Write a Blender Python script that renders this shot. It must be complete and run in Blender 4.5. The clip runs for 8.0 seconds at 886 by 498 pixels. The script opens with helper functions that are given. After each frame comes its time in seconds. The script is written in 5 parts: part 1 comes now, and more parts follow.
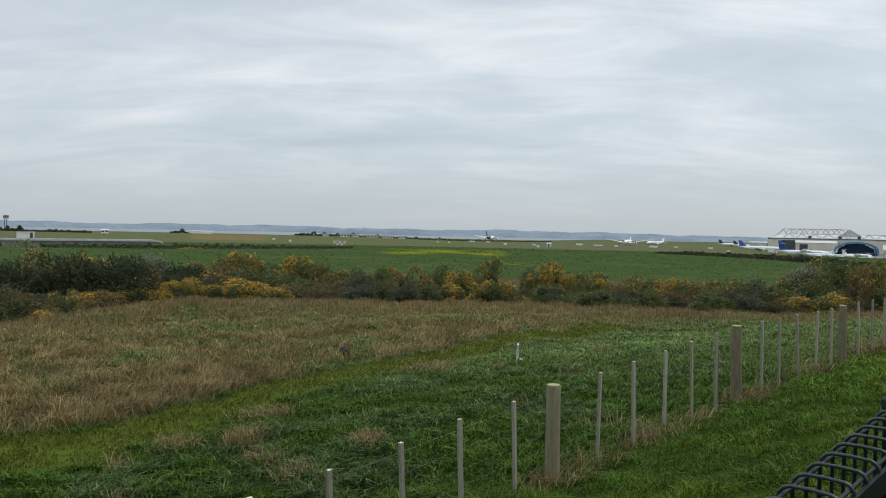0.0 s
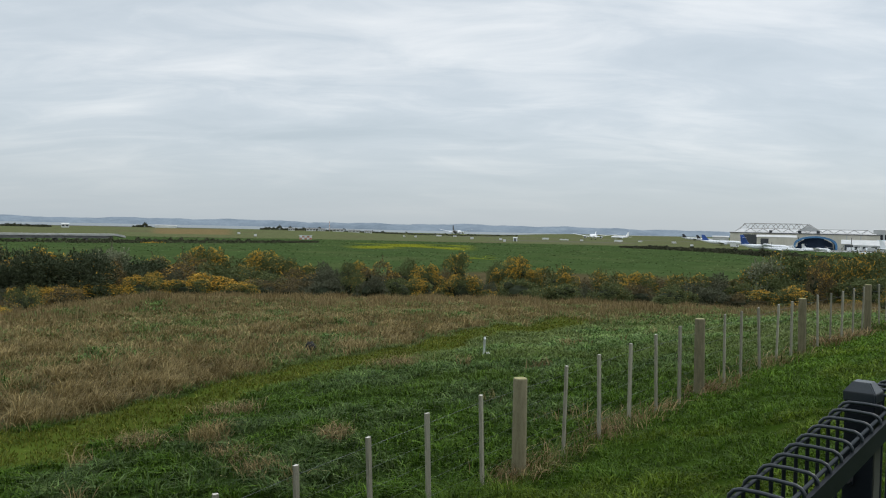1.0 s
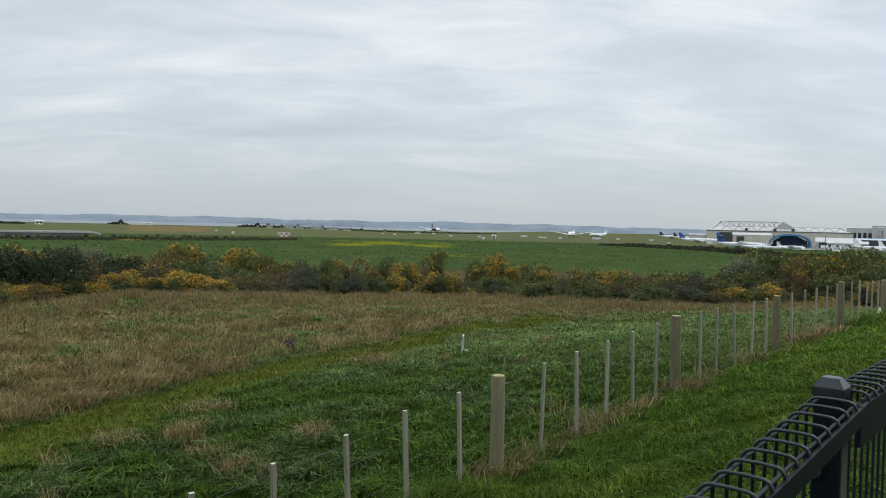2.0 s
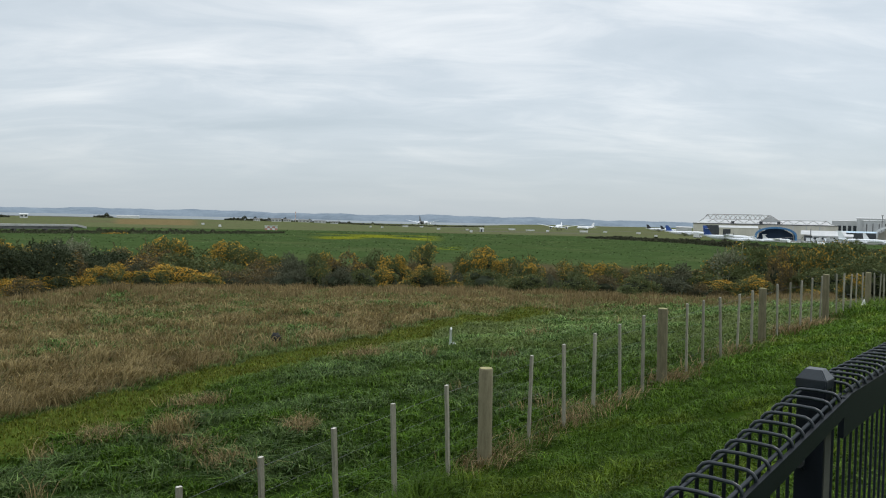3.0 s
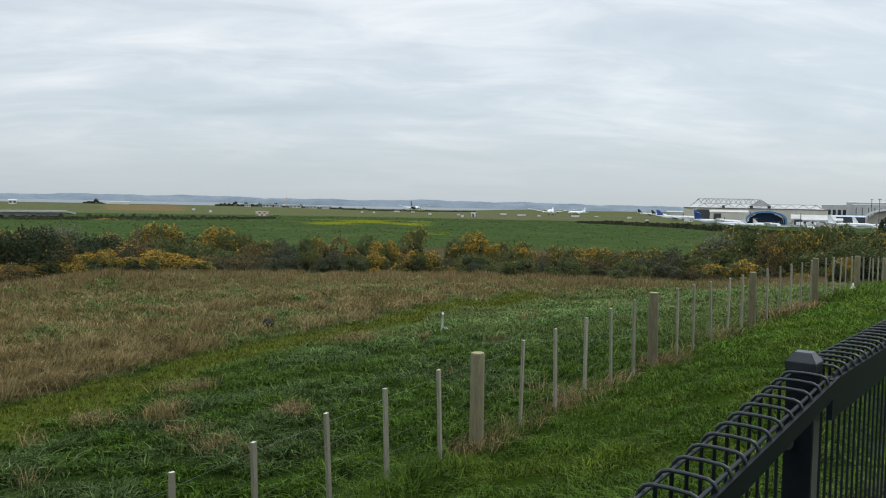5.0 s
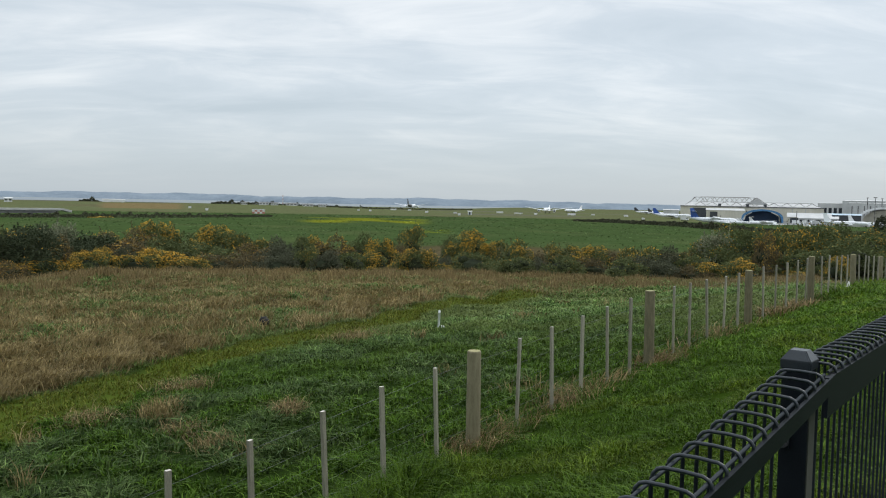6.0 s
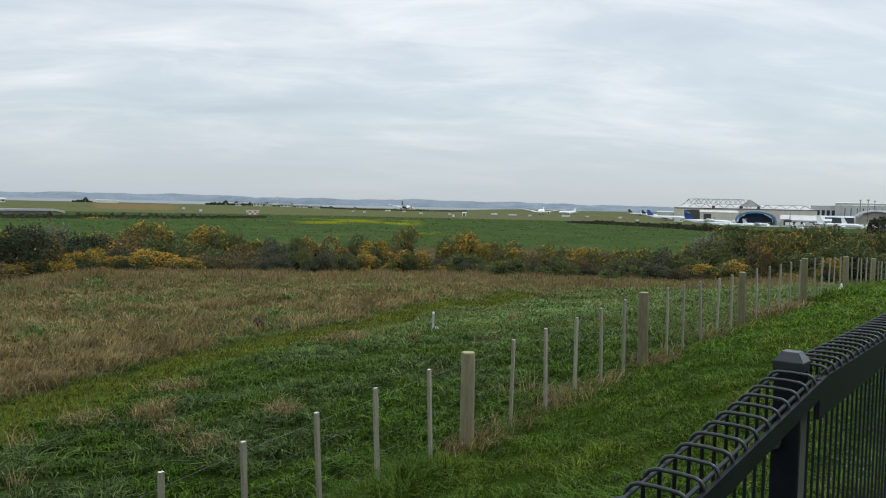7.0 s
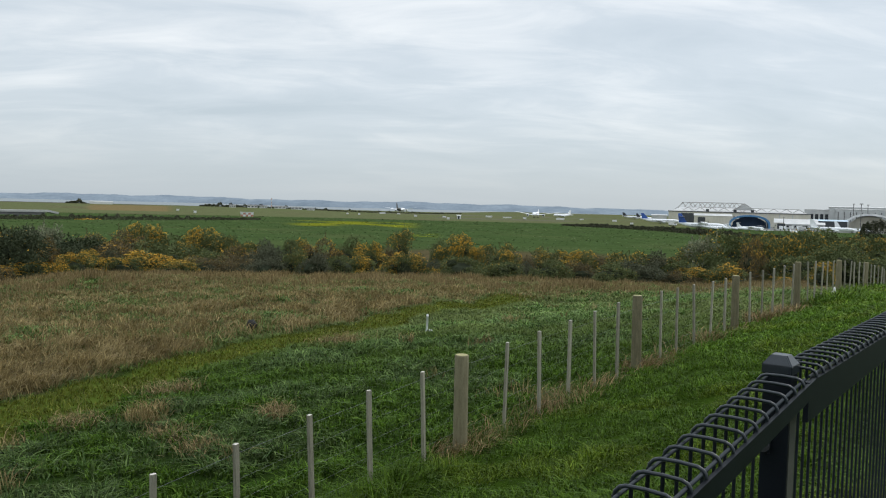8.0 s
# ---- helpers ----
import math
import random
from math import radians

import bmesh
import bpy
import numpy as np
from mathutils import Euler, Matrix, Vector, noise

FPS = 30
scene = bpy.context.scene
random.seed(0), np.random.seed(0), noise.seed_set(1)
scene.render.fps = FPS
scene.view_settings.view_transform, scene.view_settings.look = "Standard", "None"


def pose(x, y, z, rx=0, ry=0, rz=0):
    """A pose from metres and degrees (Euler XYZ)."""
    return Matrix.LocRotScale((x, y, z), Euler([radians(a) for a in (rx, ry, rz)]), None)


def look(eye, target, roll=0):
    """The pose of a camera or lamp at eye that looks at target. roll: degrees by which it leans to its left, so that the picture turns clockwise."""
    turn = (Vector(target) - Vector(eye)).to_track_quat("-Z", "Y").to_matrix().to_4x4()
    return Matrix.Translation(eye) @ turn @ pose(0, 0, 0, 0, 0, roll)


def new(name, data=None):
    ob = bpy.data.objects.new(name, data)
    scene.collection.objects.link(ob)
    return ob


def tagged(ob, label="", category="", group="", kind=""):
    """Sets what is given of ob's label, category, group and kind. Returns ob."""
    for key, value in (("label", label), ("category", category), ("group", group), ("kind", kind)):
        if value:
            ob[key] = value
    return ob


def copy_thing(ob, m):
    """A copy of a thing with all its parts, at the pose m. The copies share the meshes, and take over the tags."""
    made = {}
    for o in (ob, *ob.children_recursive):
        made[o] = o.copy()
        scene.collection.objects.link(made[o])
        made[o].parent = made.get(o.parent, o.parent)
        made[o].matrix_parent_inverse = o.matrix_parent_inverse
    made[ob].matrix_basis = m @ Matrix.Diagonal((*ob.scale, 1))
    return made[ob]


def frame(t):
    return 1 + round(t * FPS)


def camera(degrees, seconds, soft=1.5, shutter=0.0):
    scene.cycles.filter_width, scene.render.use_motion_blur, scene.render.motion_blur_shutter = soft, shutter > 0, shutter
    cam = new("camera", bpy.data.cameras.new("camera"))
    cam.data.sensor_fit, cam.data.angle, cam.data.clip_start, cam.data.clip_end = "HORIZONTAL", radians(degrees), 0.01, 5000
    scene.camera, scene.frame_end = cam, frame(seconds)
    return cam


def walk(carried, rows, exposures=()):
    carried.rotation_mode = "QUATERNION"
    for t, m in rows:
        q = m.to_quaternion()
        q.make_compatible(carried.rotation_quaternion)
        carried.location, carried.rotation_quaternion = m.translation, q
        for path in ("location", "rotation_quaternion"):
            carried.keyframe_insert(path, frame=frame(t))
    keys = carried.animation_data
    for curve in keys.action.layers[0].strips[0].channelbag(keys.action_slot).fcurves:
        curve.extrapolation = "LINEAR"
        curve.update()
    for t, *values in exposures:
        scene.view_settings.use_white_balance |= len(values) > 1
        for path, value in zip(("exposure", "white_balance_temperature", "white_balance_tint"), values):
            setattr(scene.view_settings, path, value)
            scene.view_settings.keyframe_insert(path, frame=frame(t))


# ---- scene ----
EYE = 1.6
cam = camera(56.82, 8.0, soft=1.1)
# seconds, x, y, yaw, pitch, roll of a camera held in the hand, over the mesh fence
PATH = [
    (0, -0.0052, 0.0013, 3.528, -1.158, 1.199),
    (0.5, -0.0089, 0.0030, 2.350, -1.310, 1.215),
    (1, -0.0107, 0.0042, 1.190, -1.509, 1.229),
    (1.5, -0.0063, 0.0029, 0.347, -1.540, 1.281),
    (3, -0.0012, 0.0004, -1.155, -2.114, 1.264),
    (3.5, 0.0000, 0.0000, -1.397, -2.354, 1.245),
    (4, -0.0008, 0.0000, -1.523, -2.637, 1.220),
    (4.5, -0.0018, -0.0003, -1.645, -2.940, 1.152),
    (6, -0.0010, -0.0008, -2.009, -3.273, 1.153),
    (6.5, -0.0010, -0.0011, -2.154, -3.174, 1.182),
    (7, 0.0005, -0.0018, -2.406, -3.164, 1.273),
    (7.5, 0.0044, -0.0028, -2.627, -3.101, 1.370),
    (8, 0.0073, -0.0033, -2.783, -2.982, 1.479),
]
walk(cam, [(t, Matrix.Translation((x, y, EYE)) @ pose(0, 0, 0, 90 + p, 0, w) @ pose(0, 0, 0, 0, 0, r)) for t, x, y, w, p, r in PATH],
     exposures=[(0, -0.07), (2, -0.03), (4.5, 0.04), (8, 0.04)])

# ---- sky and light ----
world = bpy.data.worlds.new("overcast_sky")
scene.world = world
world.use_nodes = True


def sky_nodes():
    nt = world.node_tree
    nt.nodes.clear()
    N, L = nt.nodes.new, nt.links.new
    out, bg = N("ShaderNodeOutputWorld"), N("ShaderNodeBackground")
    co, sep = N("ShaderNodeTexCoord"), N("ShaderNodeSeparateXYZ")
    L(co.outputs["Generated"], sep.inputs[0])

    def m(op, a, b=None, clamp=False):
        n = N("ShaderNodeMath")
        n.operation, n.use_clamp = op, clamp
        for i, v in enumerate((a, b)):
            if v is None:
                continue
            if isinstance(v, (int, float)):
                n.inputs[i].default_value = v
            else:
                L(v, n.inputs[i])
        return n.outputs[0]

    zz = m("MAXIMUM", sep.outputs[2], 0.0)
    den = m("ADD", zz, 0.20)
    comb = N("ShaderNodeCombineXYZ")
    L(m("DIVIDE", sep.outputs[0], den), comb.inputs[0])
    L(m("DIVIDE", sep.outputs[1], den), comb.inputs[1])

    def cloud(scale, detail, rough, rot, loc, dist):
        mp = N("ShaderNodeMapping")
        mp.inputs["Scale"].default_value = scale
        mp.inputs["Rotation"].default_value = (0, 0, radians(rot))
        mp.inputs["Location"].default_value = loc
        L(comb.outputs[0], mp.inputs[0])
        n = N("ShaderNodeTexNoise")
        n.inputs["Scale"].default_value, n.inputs["Detail"].default_value = 1.0, detail
        n.inputs["Roughness"].default_value, n.inputs["Distortion"].default_value = rough, dist
        L(mp.outputs[0], n.inputs["Vector"])
        return n.outputs["Fac"]

    big = cloud((0.60, 1.20, 1), 6, 0.52, -6, (3.1, 1.7, 0), 0.5)
    fine = cloud((1.7, 3.6, 1), 8, 0.6, -4, (7.3, 2.2, 3), 0.7)
    mixv = m("ADD", m("MULTIPLY", big, 0.62), m("MULTIPLY", fine, 0.38))
    ramp = N("ShaderNodeValToRGB")
    e = ramp.color_ramp.elements
    e[0].position, e[0].color = 0.36, (0.50, 0.570, 0.625, 1)
    e[1].position, e[1].color = 0.66, (0.82, 0.85, 0.87, 1)
    mid = e.new(0.50)
    mid.color = (0.598, 0.660, 0.712, 1)
    L(mixv, ramp.inputs[0])
    low = N("ShaderNodeMix")
    low.data_type = "RGBA"
    low.inputs[6].default_value = (0.450, 0.512, 0.562, 1)
    hz = N("ShaderNodeMapRange")
    hz.interpolation_type = "SMOOTHSTEP"
    hz.inputs[1].default_value, hz.inputs[2].default_value = -0.02, 0.15
    L(zz, hz.inputs[0])
    L(hz.outputs[0], low.inputs[0])
    L(ramp.outputs[0], low.inputs[7])
    # a thin veil of the clear sky's light in the cloud layer
    sky = N("ShaderNodeTexSky")
    sky.sky_type, sky.sun_disc = "NISHITA", False
    sky.sun_elevation, sky.sun_rotation = radians(48), radians(60)
    veil = N("ShaderNodeMix")
    veil.data_type = "RGBA"
    veil.inputs[0].default_value = 0.015
    L(low.outputs[2], veil.inputs[6])
    L(sky.outputs[0], veil.inputs[7])
    zen = N("ShaderNodeMapRange")
    zen.inputs[1].default_value, zen.inputs[2].default_value = 0.3, 1.0
    zen.inputs[3].default_value, zen.inputs[4].default_value = 1.0, 2.0
    L(zz, zen.inputs[0])
    L(veil.outputs[2], bg.inputs["Color"])
    L(zen.outputs[0], bg.inputs["Strength"])
    L(bg.outputs[0], out.inputs[0])


sky_nodes()
sun = new("sun", bpy.data.lights.new("sun", "SUN"))
sun.data.energy, sun.data.angle, sun.data.color = 1.0, radians(25), (1, 0.96, 0.9)
sun.matrix_world = look((0, 0, 0), (-0.58, -0.33, -0.74))

# ---- materials ----


def pbr(name, c1, c2, scale=8.0, rough=0.7, metal=0.0, bump=0.0, island=0.0, objrand=0.0, stretch=(1, 1, 1), fine=None, lo=0.35, hi=0.65):
    """Two-tone procedural material: broad and fine variation, relief, per-piece variation."""
    mt = bpy.data.materials.new(name)
    mt.use_nodes = True
    nt = mt.node_tree
    N, L = nt.nodes.new, nt.links.new
    bs = nt.nodes["Principled BSDF"]
    bs.inputs["Roughness"].default_value, bs.inputs["Metallic"].default_value = rough, metal
    co, mp = N("ShaderNodeTexCoord"), N("ShaderNodeMapping")
    mp.inputs["Scale"].default_value = stretch
    L(co.outputs["Object"], mp.inputs[0])
    n1, n2 = N("ShaderNodeTexNoise"), N("ShaderNodeTexNoise")
    n1.inputs["Scale"].default_value, n1.inputs["Detail"].default_value = scale, 5
    n2.inputs["Scale"].default_value, n2.inputs["Detail"].default_value = fine or scale * 7, 4
    L(mp.outputs[0], n1.inputs["Vector"])
    L(mp.outputs[0], n2.inputs["Vector"])
    add = N("ShaderNodeMath")
    add.operation = "MULTIPLY_ADD"
    add.inputs[1].default_value = 0.4
    L(n2.outputs["Fac"], add.inputs[0])
    half = N("ShaderNodeMath")
    half.operation = "MULTIPLY"
    half.inputs[1].default_value = 0.6
    L(n1.outputs["Fac"], half.inputs[0])
    L(half.outputs[0], add.inputs[2])
    val = add.outputs[0]
    if island or objrand:
        src = N("ShaderNodeNewGeometry").outputs["Random Per Island"] if island else N("ShaderNodeObjectInfo").outputs["Random"]
        k = island or objrand
        ma = N("ShaderNodeMath")
        ma.operation = "MULTIPLY_ADD"
        ma.inputs[1].default_value, ma.inputs[2].default_value = k, -0.5 * k
        L(src, ma.inputs[0])
        s = N("ShaderNodeMath")
        s.operation = "ADD"
        L(val, s.inputs[0])
        L(ma.outputs[0], s.inputs[1])
        val = s.outputs[0]
    rp = N("ShaderNodeValToRGB")
    e = rp.color_ramp.elements
    e[0].position, e[0].color = lo, (*c1, 1)
    e[1].position, e[1].color = hi, (*c2, 1)
    L(val, rp.inputs[0])
    L(rp.outputs[0], bs.inputs["Base Color"])
    if bump:
        bp = N("ShaderNodeBump")
        bp.inputs["Strength"].default_value, bp.inputs["Distance"].default_value = bump, 0.01
        L(n2.outputs["Fac"], bp.inputs["Height"])
        L(bp.outputs[0], bs.inputs["Normal"])
    return mt


def tinted(name, rough, scale, amount, translucent=0.0, attr="tint", bump=0.0, gloss=0.0):
    """A material whose colour is kept in a colour attribute, varied by noise and from piece to piece."""
    mt = bpy.data.materials.new(name)
    mt.use_nodes = True
    nt = mt.node_tree
    N, L = nt.nodes.new, nt.links.new
    bs = nt.nodes["Principled BSDF"]
    bs.inputs["Roughness"].default_value = rough
    bs.inputs["Specular IOR Level"].default_value = gloss
    at = N("ShaderNodeAttribute")
    at.attribute_name = attr
    co, n1, n2 = N("ShaderNodeTexCoord"), N("ShaderNodeTexNoise"), N("ShaderNodeTexNoise")
    n1.inputs["Scale"].default_value, n1.inputs["Detail"].default_value = scale, 8
    n2.inputs["Scale"].default_value, n2.inputs["Detail"].default_value = scale * 0.06, 6
    L(co.outputs["Object"], n1.inputs["Vector"])
    L(co.outputs["Object"], n2.inputs["Vector"])
    mr = N("ShaderNodeMath")
    mr.operation = "ADD"
    L(n1.outputs["Fac"], mr.inputs[0])
    L(n2.outputs["Fac"], mr.inputs[1])
    rg = N("ShaderNodeMapRange")
    rg.inputs[1].default_value, rg.inputs[2].default_value = 0.6, 1.4
    rg.inputs[3].default_value, rg.inputs[4].default_value = 1 - amount, 1 + amount
    L(mr.outputs[0], rg.inputs[0])
    vm = N("ShaderNodeVectorMath")
    vm.operation = "SCALE"
    L(at.outputs["Color"], vm.inputs[0])
    L(rg.outputs[0], vm.inputs["Scale"])
    L(vm.outputs[0], bs.inputs["Base Color"])
    if bump:
        bp = N("ShaderNodeBump")
        bp.inputs["Strength"].default_value, bp.inputs["Distance"].default_value = bump, 0.05
        L(n1.outputs["Fac"], bp.inputs["Height"])
        L(bp.outputs[0], bs.inputs["Normal"])
    if translucent:
        tr, mx = N("ShaderNodeBsdfTranslucent"), N("ShaderNodeMixShader")
        L(vm.outputs[0], tr.inputs[0])
        mx.inputs[0].default_value = translucent
        L(bs.outputs[0], mx.inputs[1])
        L(tr.outputs[0], mx.inputs[2])
        L(mx.outputs[0], nt.nodes["Material Output"].inputs[0])
    return mt


M = {
    "ground": tinted("ground_soil_and_turf", 0.95, 2.2, 0.35, bump=0.5),
    "blade": tinted("grass_blades", 0.6, 0.9, 0.22, translucent=0.15, gloss=0.08),
    "post": pbr("weathered_round_post", (0.125, 0.108, 0.058), (0.225, 0.198, 0.115), 5, 0.85, bump=0.5, objrand=0.2, stretch=(6, 6, 1)),
    "post_top": pbr("sawn_post_top", (0.26, 0.25, 0.10), (0.40, 0.34, 0.17), 12, 0.9, bump=0.3),
    "batten": pbr("grey_batten_wood", (0.18, 0.165, 0.12), (0.32, 0.30, 0.225), 6, 0.85, bump=0.4, objrand=0.25, stretch=(8, 8, 1)),
    "batten_top": pbr("sawn_batten_end", (0.5, 0.46, 0.40), (0.66, 0.62, 0.55), 20, 0.9),
    "wire": pbr("galvanised_wire", (0.10, 0.11, 0.11), (0.20, 0.21, 0.21), 30, 0.5, 0.7),
    "black": pbr("black_powder_coat", (0.0042, 0.0058, 0.0085), (0.008, 0.0105, 0.0145), 14, 0.45, bump=0.06, fine=400),
    "strip": pbr("lit_post_side", (0.042, 0.043, 0.032), (0.068, 0.068, 0.052), 20, 0.7),
    # lighter copy of the black coat: sky light on cap and wires put in
    "black2": pbr("black_coat_sky_lit", (0.009, 0.0125, 0.016), (0.019, 0.025, 0.030), 10, 0.31, bump=0.05, fine=300),
    "steel": pbr("dulled_bolt_steel", (0.05, 0.05, 0.055), (0.10, 0.10, 0.11), 60, 0.4, 0.6),
    "gorse": pbr("gorse_spines", (0.082, 0.100, 0.040), (0.162, 0.184, 0.074), 1.6, 0.95, island=0.14),
    "gorse_deep": pbr("old_dark_gorse", (0.040, 0.052, 0.028), (0.085, 0.100, 0.052), 1.6, 0.95, island=0.12),
    "gorse_grey": pbr("grey_green_scrub", (0.075, 0.082, 0.050), (0.135, 0.140, 0.086), 1.8, 0.9, island=0.2),
    "gorse_brown": pbr("dry_brown_scrub", (0.098, 0.082, 0.042), (0.185, 0.148, 0.076), 1.8, 0.9, island=0.18),
    "flower": pbr("gorse_blossom", (0.46, 0.255, 0.018), (0.74, 0.445, 0.045), 3, 0.8, island=0.35),
    "core": pbr("gorse_core_shade", (0.022, 0.028, 0.015), (0.044, 0.052, 0.028), 4, 0.95, bump=0.6),
    "rot": pbr("dark_field_lump", (0.010, 0.010, 0.009), (0.030, 0.028, 0.024), 9, 0.9, bump=0.6),
    "stem": pbr("gorse_stem", (0.045, 0.034, 0.022), (0.10, 0.08, 0.055), 9, 0.9, bump=0.4),
    "pale": pbr("pale_flowering_scrub", (0.13, 0.145, 0.080), (0.275, 0.28, 0.175), 2, 0.9, island=0.3),
    "pvc": pbr("white_plastic_pipe", (0.86, 0.87, 0.86), (0.93, 0.93, 0.92), 20, 0.45),
    "water": pbr("harbour_water", (0.12, 0.145, 0.155), (0.17, 0.195, 0.205), 0.01, 0.4),
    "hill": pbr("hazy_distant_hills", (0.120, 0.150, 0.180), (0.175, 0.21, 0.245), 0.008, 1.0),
    "white": pbr("white_aircraft_paint", (0.82, 0.83, 0.84), (0.90, 0.90, 0.90), 0.6, 0.35),
    "dark_paint": pbr("black_aircraft_paint", (0.012, 0.013, 0.015), (0.03, 0.03, 0.034), 0.6, 0.35),
    "blue_paint": pbr("blue_aircraft_paint", (0.02, 0.07, 0.30), (0.04, 0.11, 0.40), 0.6, 0.35),
    "grey_paint": pbr("grey_wing_paint", (0.50, 0.52, 0.54), (0.64, 0.65, 0.66), 0.5, 0.4),
    "tyre": pbr("tyre_rubber", (0.015, 0.015, 0.015), (0.03, 0.03, 0.03), 3, 0.8),
    "glass": pbr("dark_window_glass", (0.015, 0.018, 0.022), (0.03, 0.035, 0.04), 2, 0.12),
    "cream": pbr("cream_wall_cladding", (0.52, 0.49, 0.40), (0.66, 0.62, 0.52), 0.12, 0.7, stretch=(1, 1, 0.3)),
    "cladding": pbr("grey_wall_cladding", (0.42, 0.43, 0.42), (0.56, 0.56, 0.54), 0.15, 0.65, stretch=(1, 1, 0.3)),
    # dark fronts and vents; as flat panels, shade inside doorways and intakes
    "dark_clad": pbr("dark_wall_opening", (0.035, 0.04, 0.045), (0.07, 0.075, 0.08), 0.2, 0.7),
    "roof": pbr("weathered_roof_sheet", (0.46, 0.46, 0.45), (0.62, 0.61, 0.59), 0.2, 0.6),
    "roof_blue": pbr("blue_canopy_sheet", (0.05, 0.17, 0.34), (0.10, 0.26, 0.46), 0.15, 0.5),
    "roof_pale": pbr("pale_blue_roof_sheet", (0.34, 0.47, 0.58), (0.50, 0.60, 0.68), 0.2, 0.5),
    "truss": pbr("pale_truss_steel", (0.27, 0.265, 0.25), (0.42, 0.41, 0.39), 0.3, 0.6),
    "truss_dark": pbr("dark_gutter_steel", (0.06, 0.06, 0.06), (0.11, 0.11, 0.11), 0.3, 0.6),
    "concrete": pbr("pale_concrete", (0.36, 0.36, 0.34), (0.52, 0.51, 0.48), 0.3, 0.85, bump=0.2),
    "concrete_dark": pbr("darker_concrete", (0.10, 0.10, 0.10), (0.19, 0.185, 0.175), 0.4, 0.9),
    "navy": pbr("dark_blue_hangar_shade", (0.012, 0.035, 0.075), (0.025, 0.055, 0.11), 0.2, 0.7),
    "red": pbr("red_marker_paint", (0.46, 0.20, 0.14), (0.56, 0.28, 0.20), 1, 0.6),
    "white_wall": pbr("white_painted_wall", (0.66, 0.66, 0.64), (0.80, 0.80, 0.78), 0.4, 0.7),
    "hedge": pbr("dark_shelter_scrub", (0.030, 0.036, 0.020), (0.085, 0.085, 0.048), 0.25, 0.85, island=0.3),
    "stone": pbr("pale_stone", (0.55, 0.54, 0.5), (0.7, 0.69, 0.66), 8, 0.85, bump=0.3),
}

for kind in ("gorse", "gorse_deep", "gorse_grey", "gorse_brown", "core", "hedge"):
    M[kind].node_tree.nodes["Principled BSDF"].inputs["Specular IOR Level"].default_value = 0.12
M["black"].node_tree.nodes["Principled BSDF"].inputs["Specular IOR Level"].default_value = 0.16


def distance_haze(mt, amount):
    """Far hills through kilometres of air: plain backdrop, haze painted as colour and glow."""
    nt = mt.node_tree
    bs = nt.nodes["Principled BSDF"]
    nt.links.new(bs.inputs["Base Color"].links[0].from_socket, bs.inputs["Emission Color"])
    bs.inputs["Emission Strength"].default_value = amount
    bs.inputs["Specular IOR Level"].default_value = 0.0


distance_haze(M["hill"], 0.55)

# ---- helpers for building ----


def obj(name, bm, material, parent=None, label="", smooth=False):
    me = bpy.data.meshes.new(name)
    bm.to_mesh(me)
    bm.free()
    if smooth:
        for p in me.polygons:
            p.use_smooth = True
    mats = material if isinstance(material, (list, tuple)) else [material]
    for m in mats:
        me.materials.append(M[m])
    ob = new(name, me)
    if parent is not None:
        ob.parent = parent
    if label:
        ob["label"] = label
    return ob


def part(name, bm, material, parent, label="", smooth=False):
    return obj(name, bm, material, parent, label, smooth)


def empty(name, m, label="", category="", group="", kind=""):
    ob = new(name)
    ob.matrix_basis = m
    return tagged(ob, label, category, group, kind)


def add_box(bm, x0, y0, z0, x1, y1, z1, bevel=0.0, idx=0):
    r = bmesh.ops.create_cube(bm, size=1, matrix=Matrix.Translation(((x0 + x1) / 2, (y0 + y1) / 2, (z0 + z1) / 2)) @ Matrix.Diagonal((x1 - x0, y1 - y0, z1 - z0, 1)))
    fs = {f for v in r["verts"] for f in v.link_faces}
    for f in fs:
        f.material_index = idx
    if bevel:
        bmesh.ops.bevel(bm, geom=list({e for f in fs for e in f.edges}), offset=bevel, segments=2, affect="EDGES", profile=0.6)
    return bm


def box(*a, **k):
    return add_box(bmesh.new(), *a, **k)


def add_tube(bm, pts, radius, sides=8, cap=True, idx=0):
    """A round bar along pts; radius may be one number or one for each point."""
    pts = [Vector(p) for p in pts]
    rad = radius if isinstance(radius, (list, tuple)) else [radius] * len(pts)
    ref = Vector((0, 0, 1))
    if abs((pts[-1] - pts[0]).normalized().z) > 0.9:
        ref = Vector((0, 1, 0))
    rings = []
    for i, p in enumerate(pts):
        d = (pts[min(i + 1, len(pts) - 1)] - pts[max(i - 1, 0)]).normalized()
        a = d.cross(ref)
        if a.length < 1e-4:
            a = d.cross(Vector((1, 0, 0)))
        a.normalize()
        b = d.cross(a)
        rings.append([bm.verts.new(p + rad[i] * (math.cos(2 * math.pi * k / sides) * a + math.sin(2 * math.pi * k / sides) * b)) for k in range(sides)])
    for r0, r1 in zip(rings, rings[1:]):
        for k in range(sides):
            f = bm.faces.new((r0[k], r0[(k + 1) % sides], r1[(k + 1) % sides], r1[k]))
            f.material_index = idx
            f.smooth = True
    if cap:
        bm.faces.new(rings[0]).material_index = idx
        bm.faces.new(list(reversed(rings[-1]))).material_index = idx
    return bm


def tube(pts, radius, sides=8, **k):
    return add_tube(bmesh.new(), pts, radius, sides, **k)


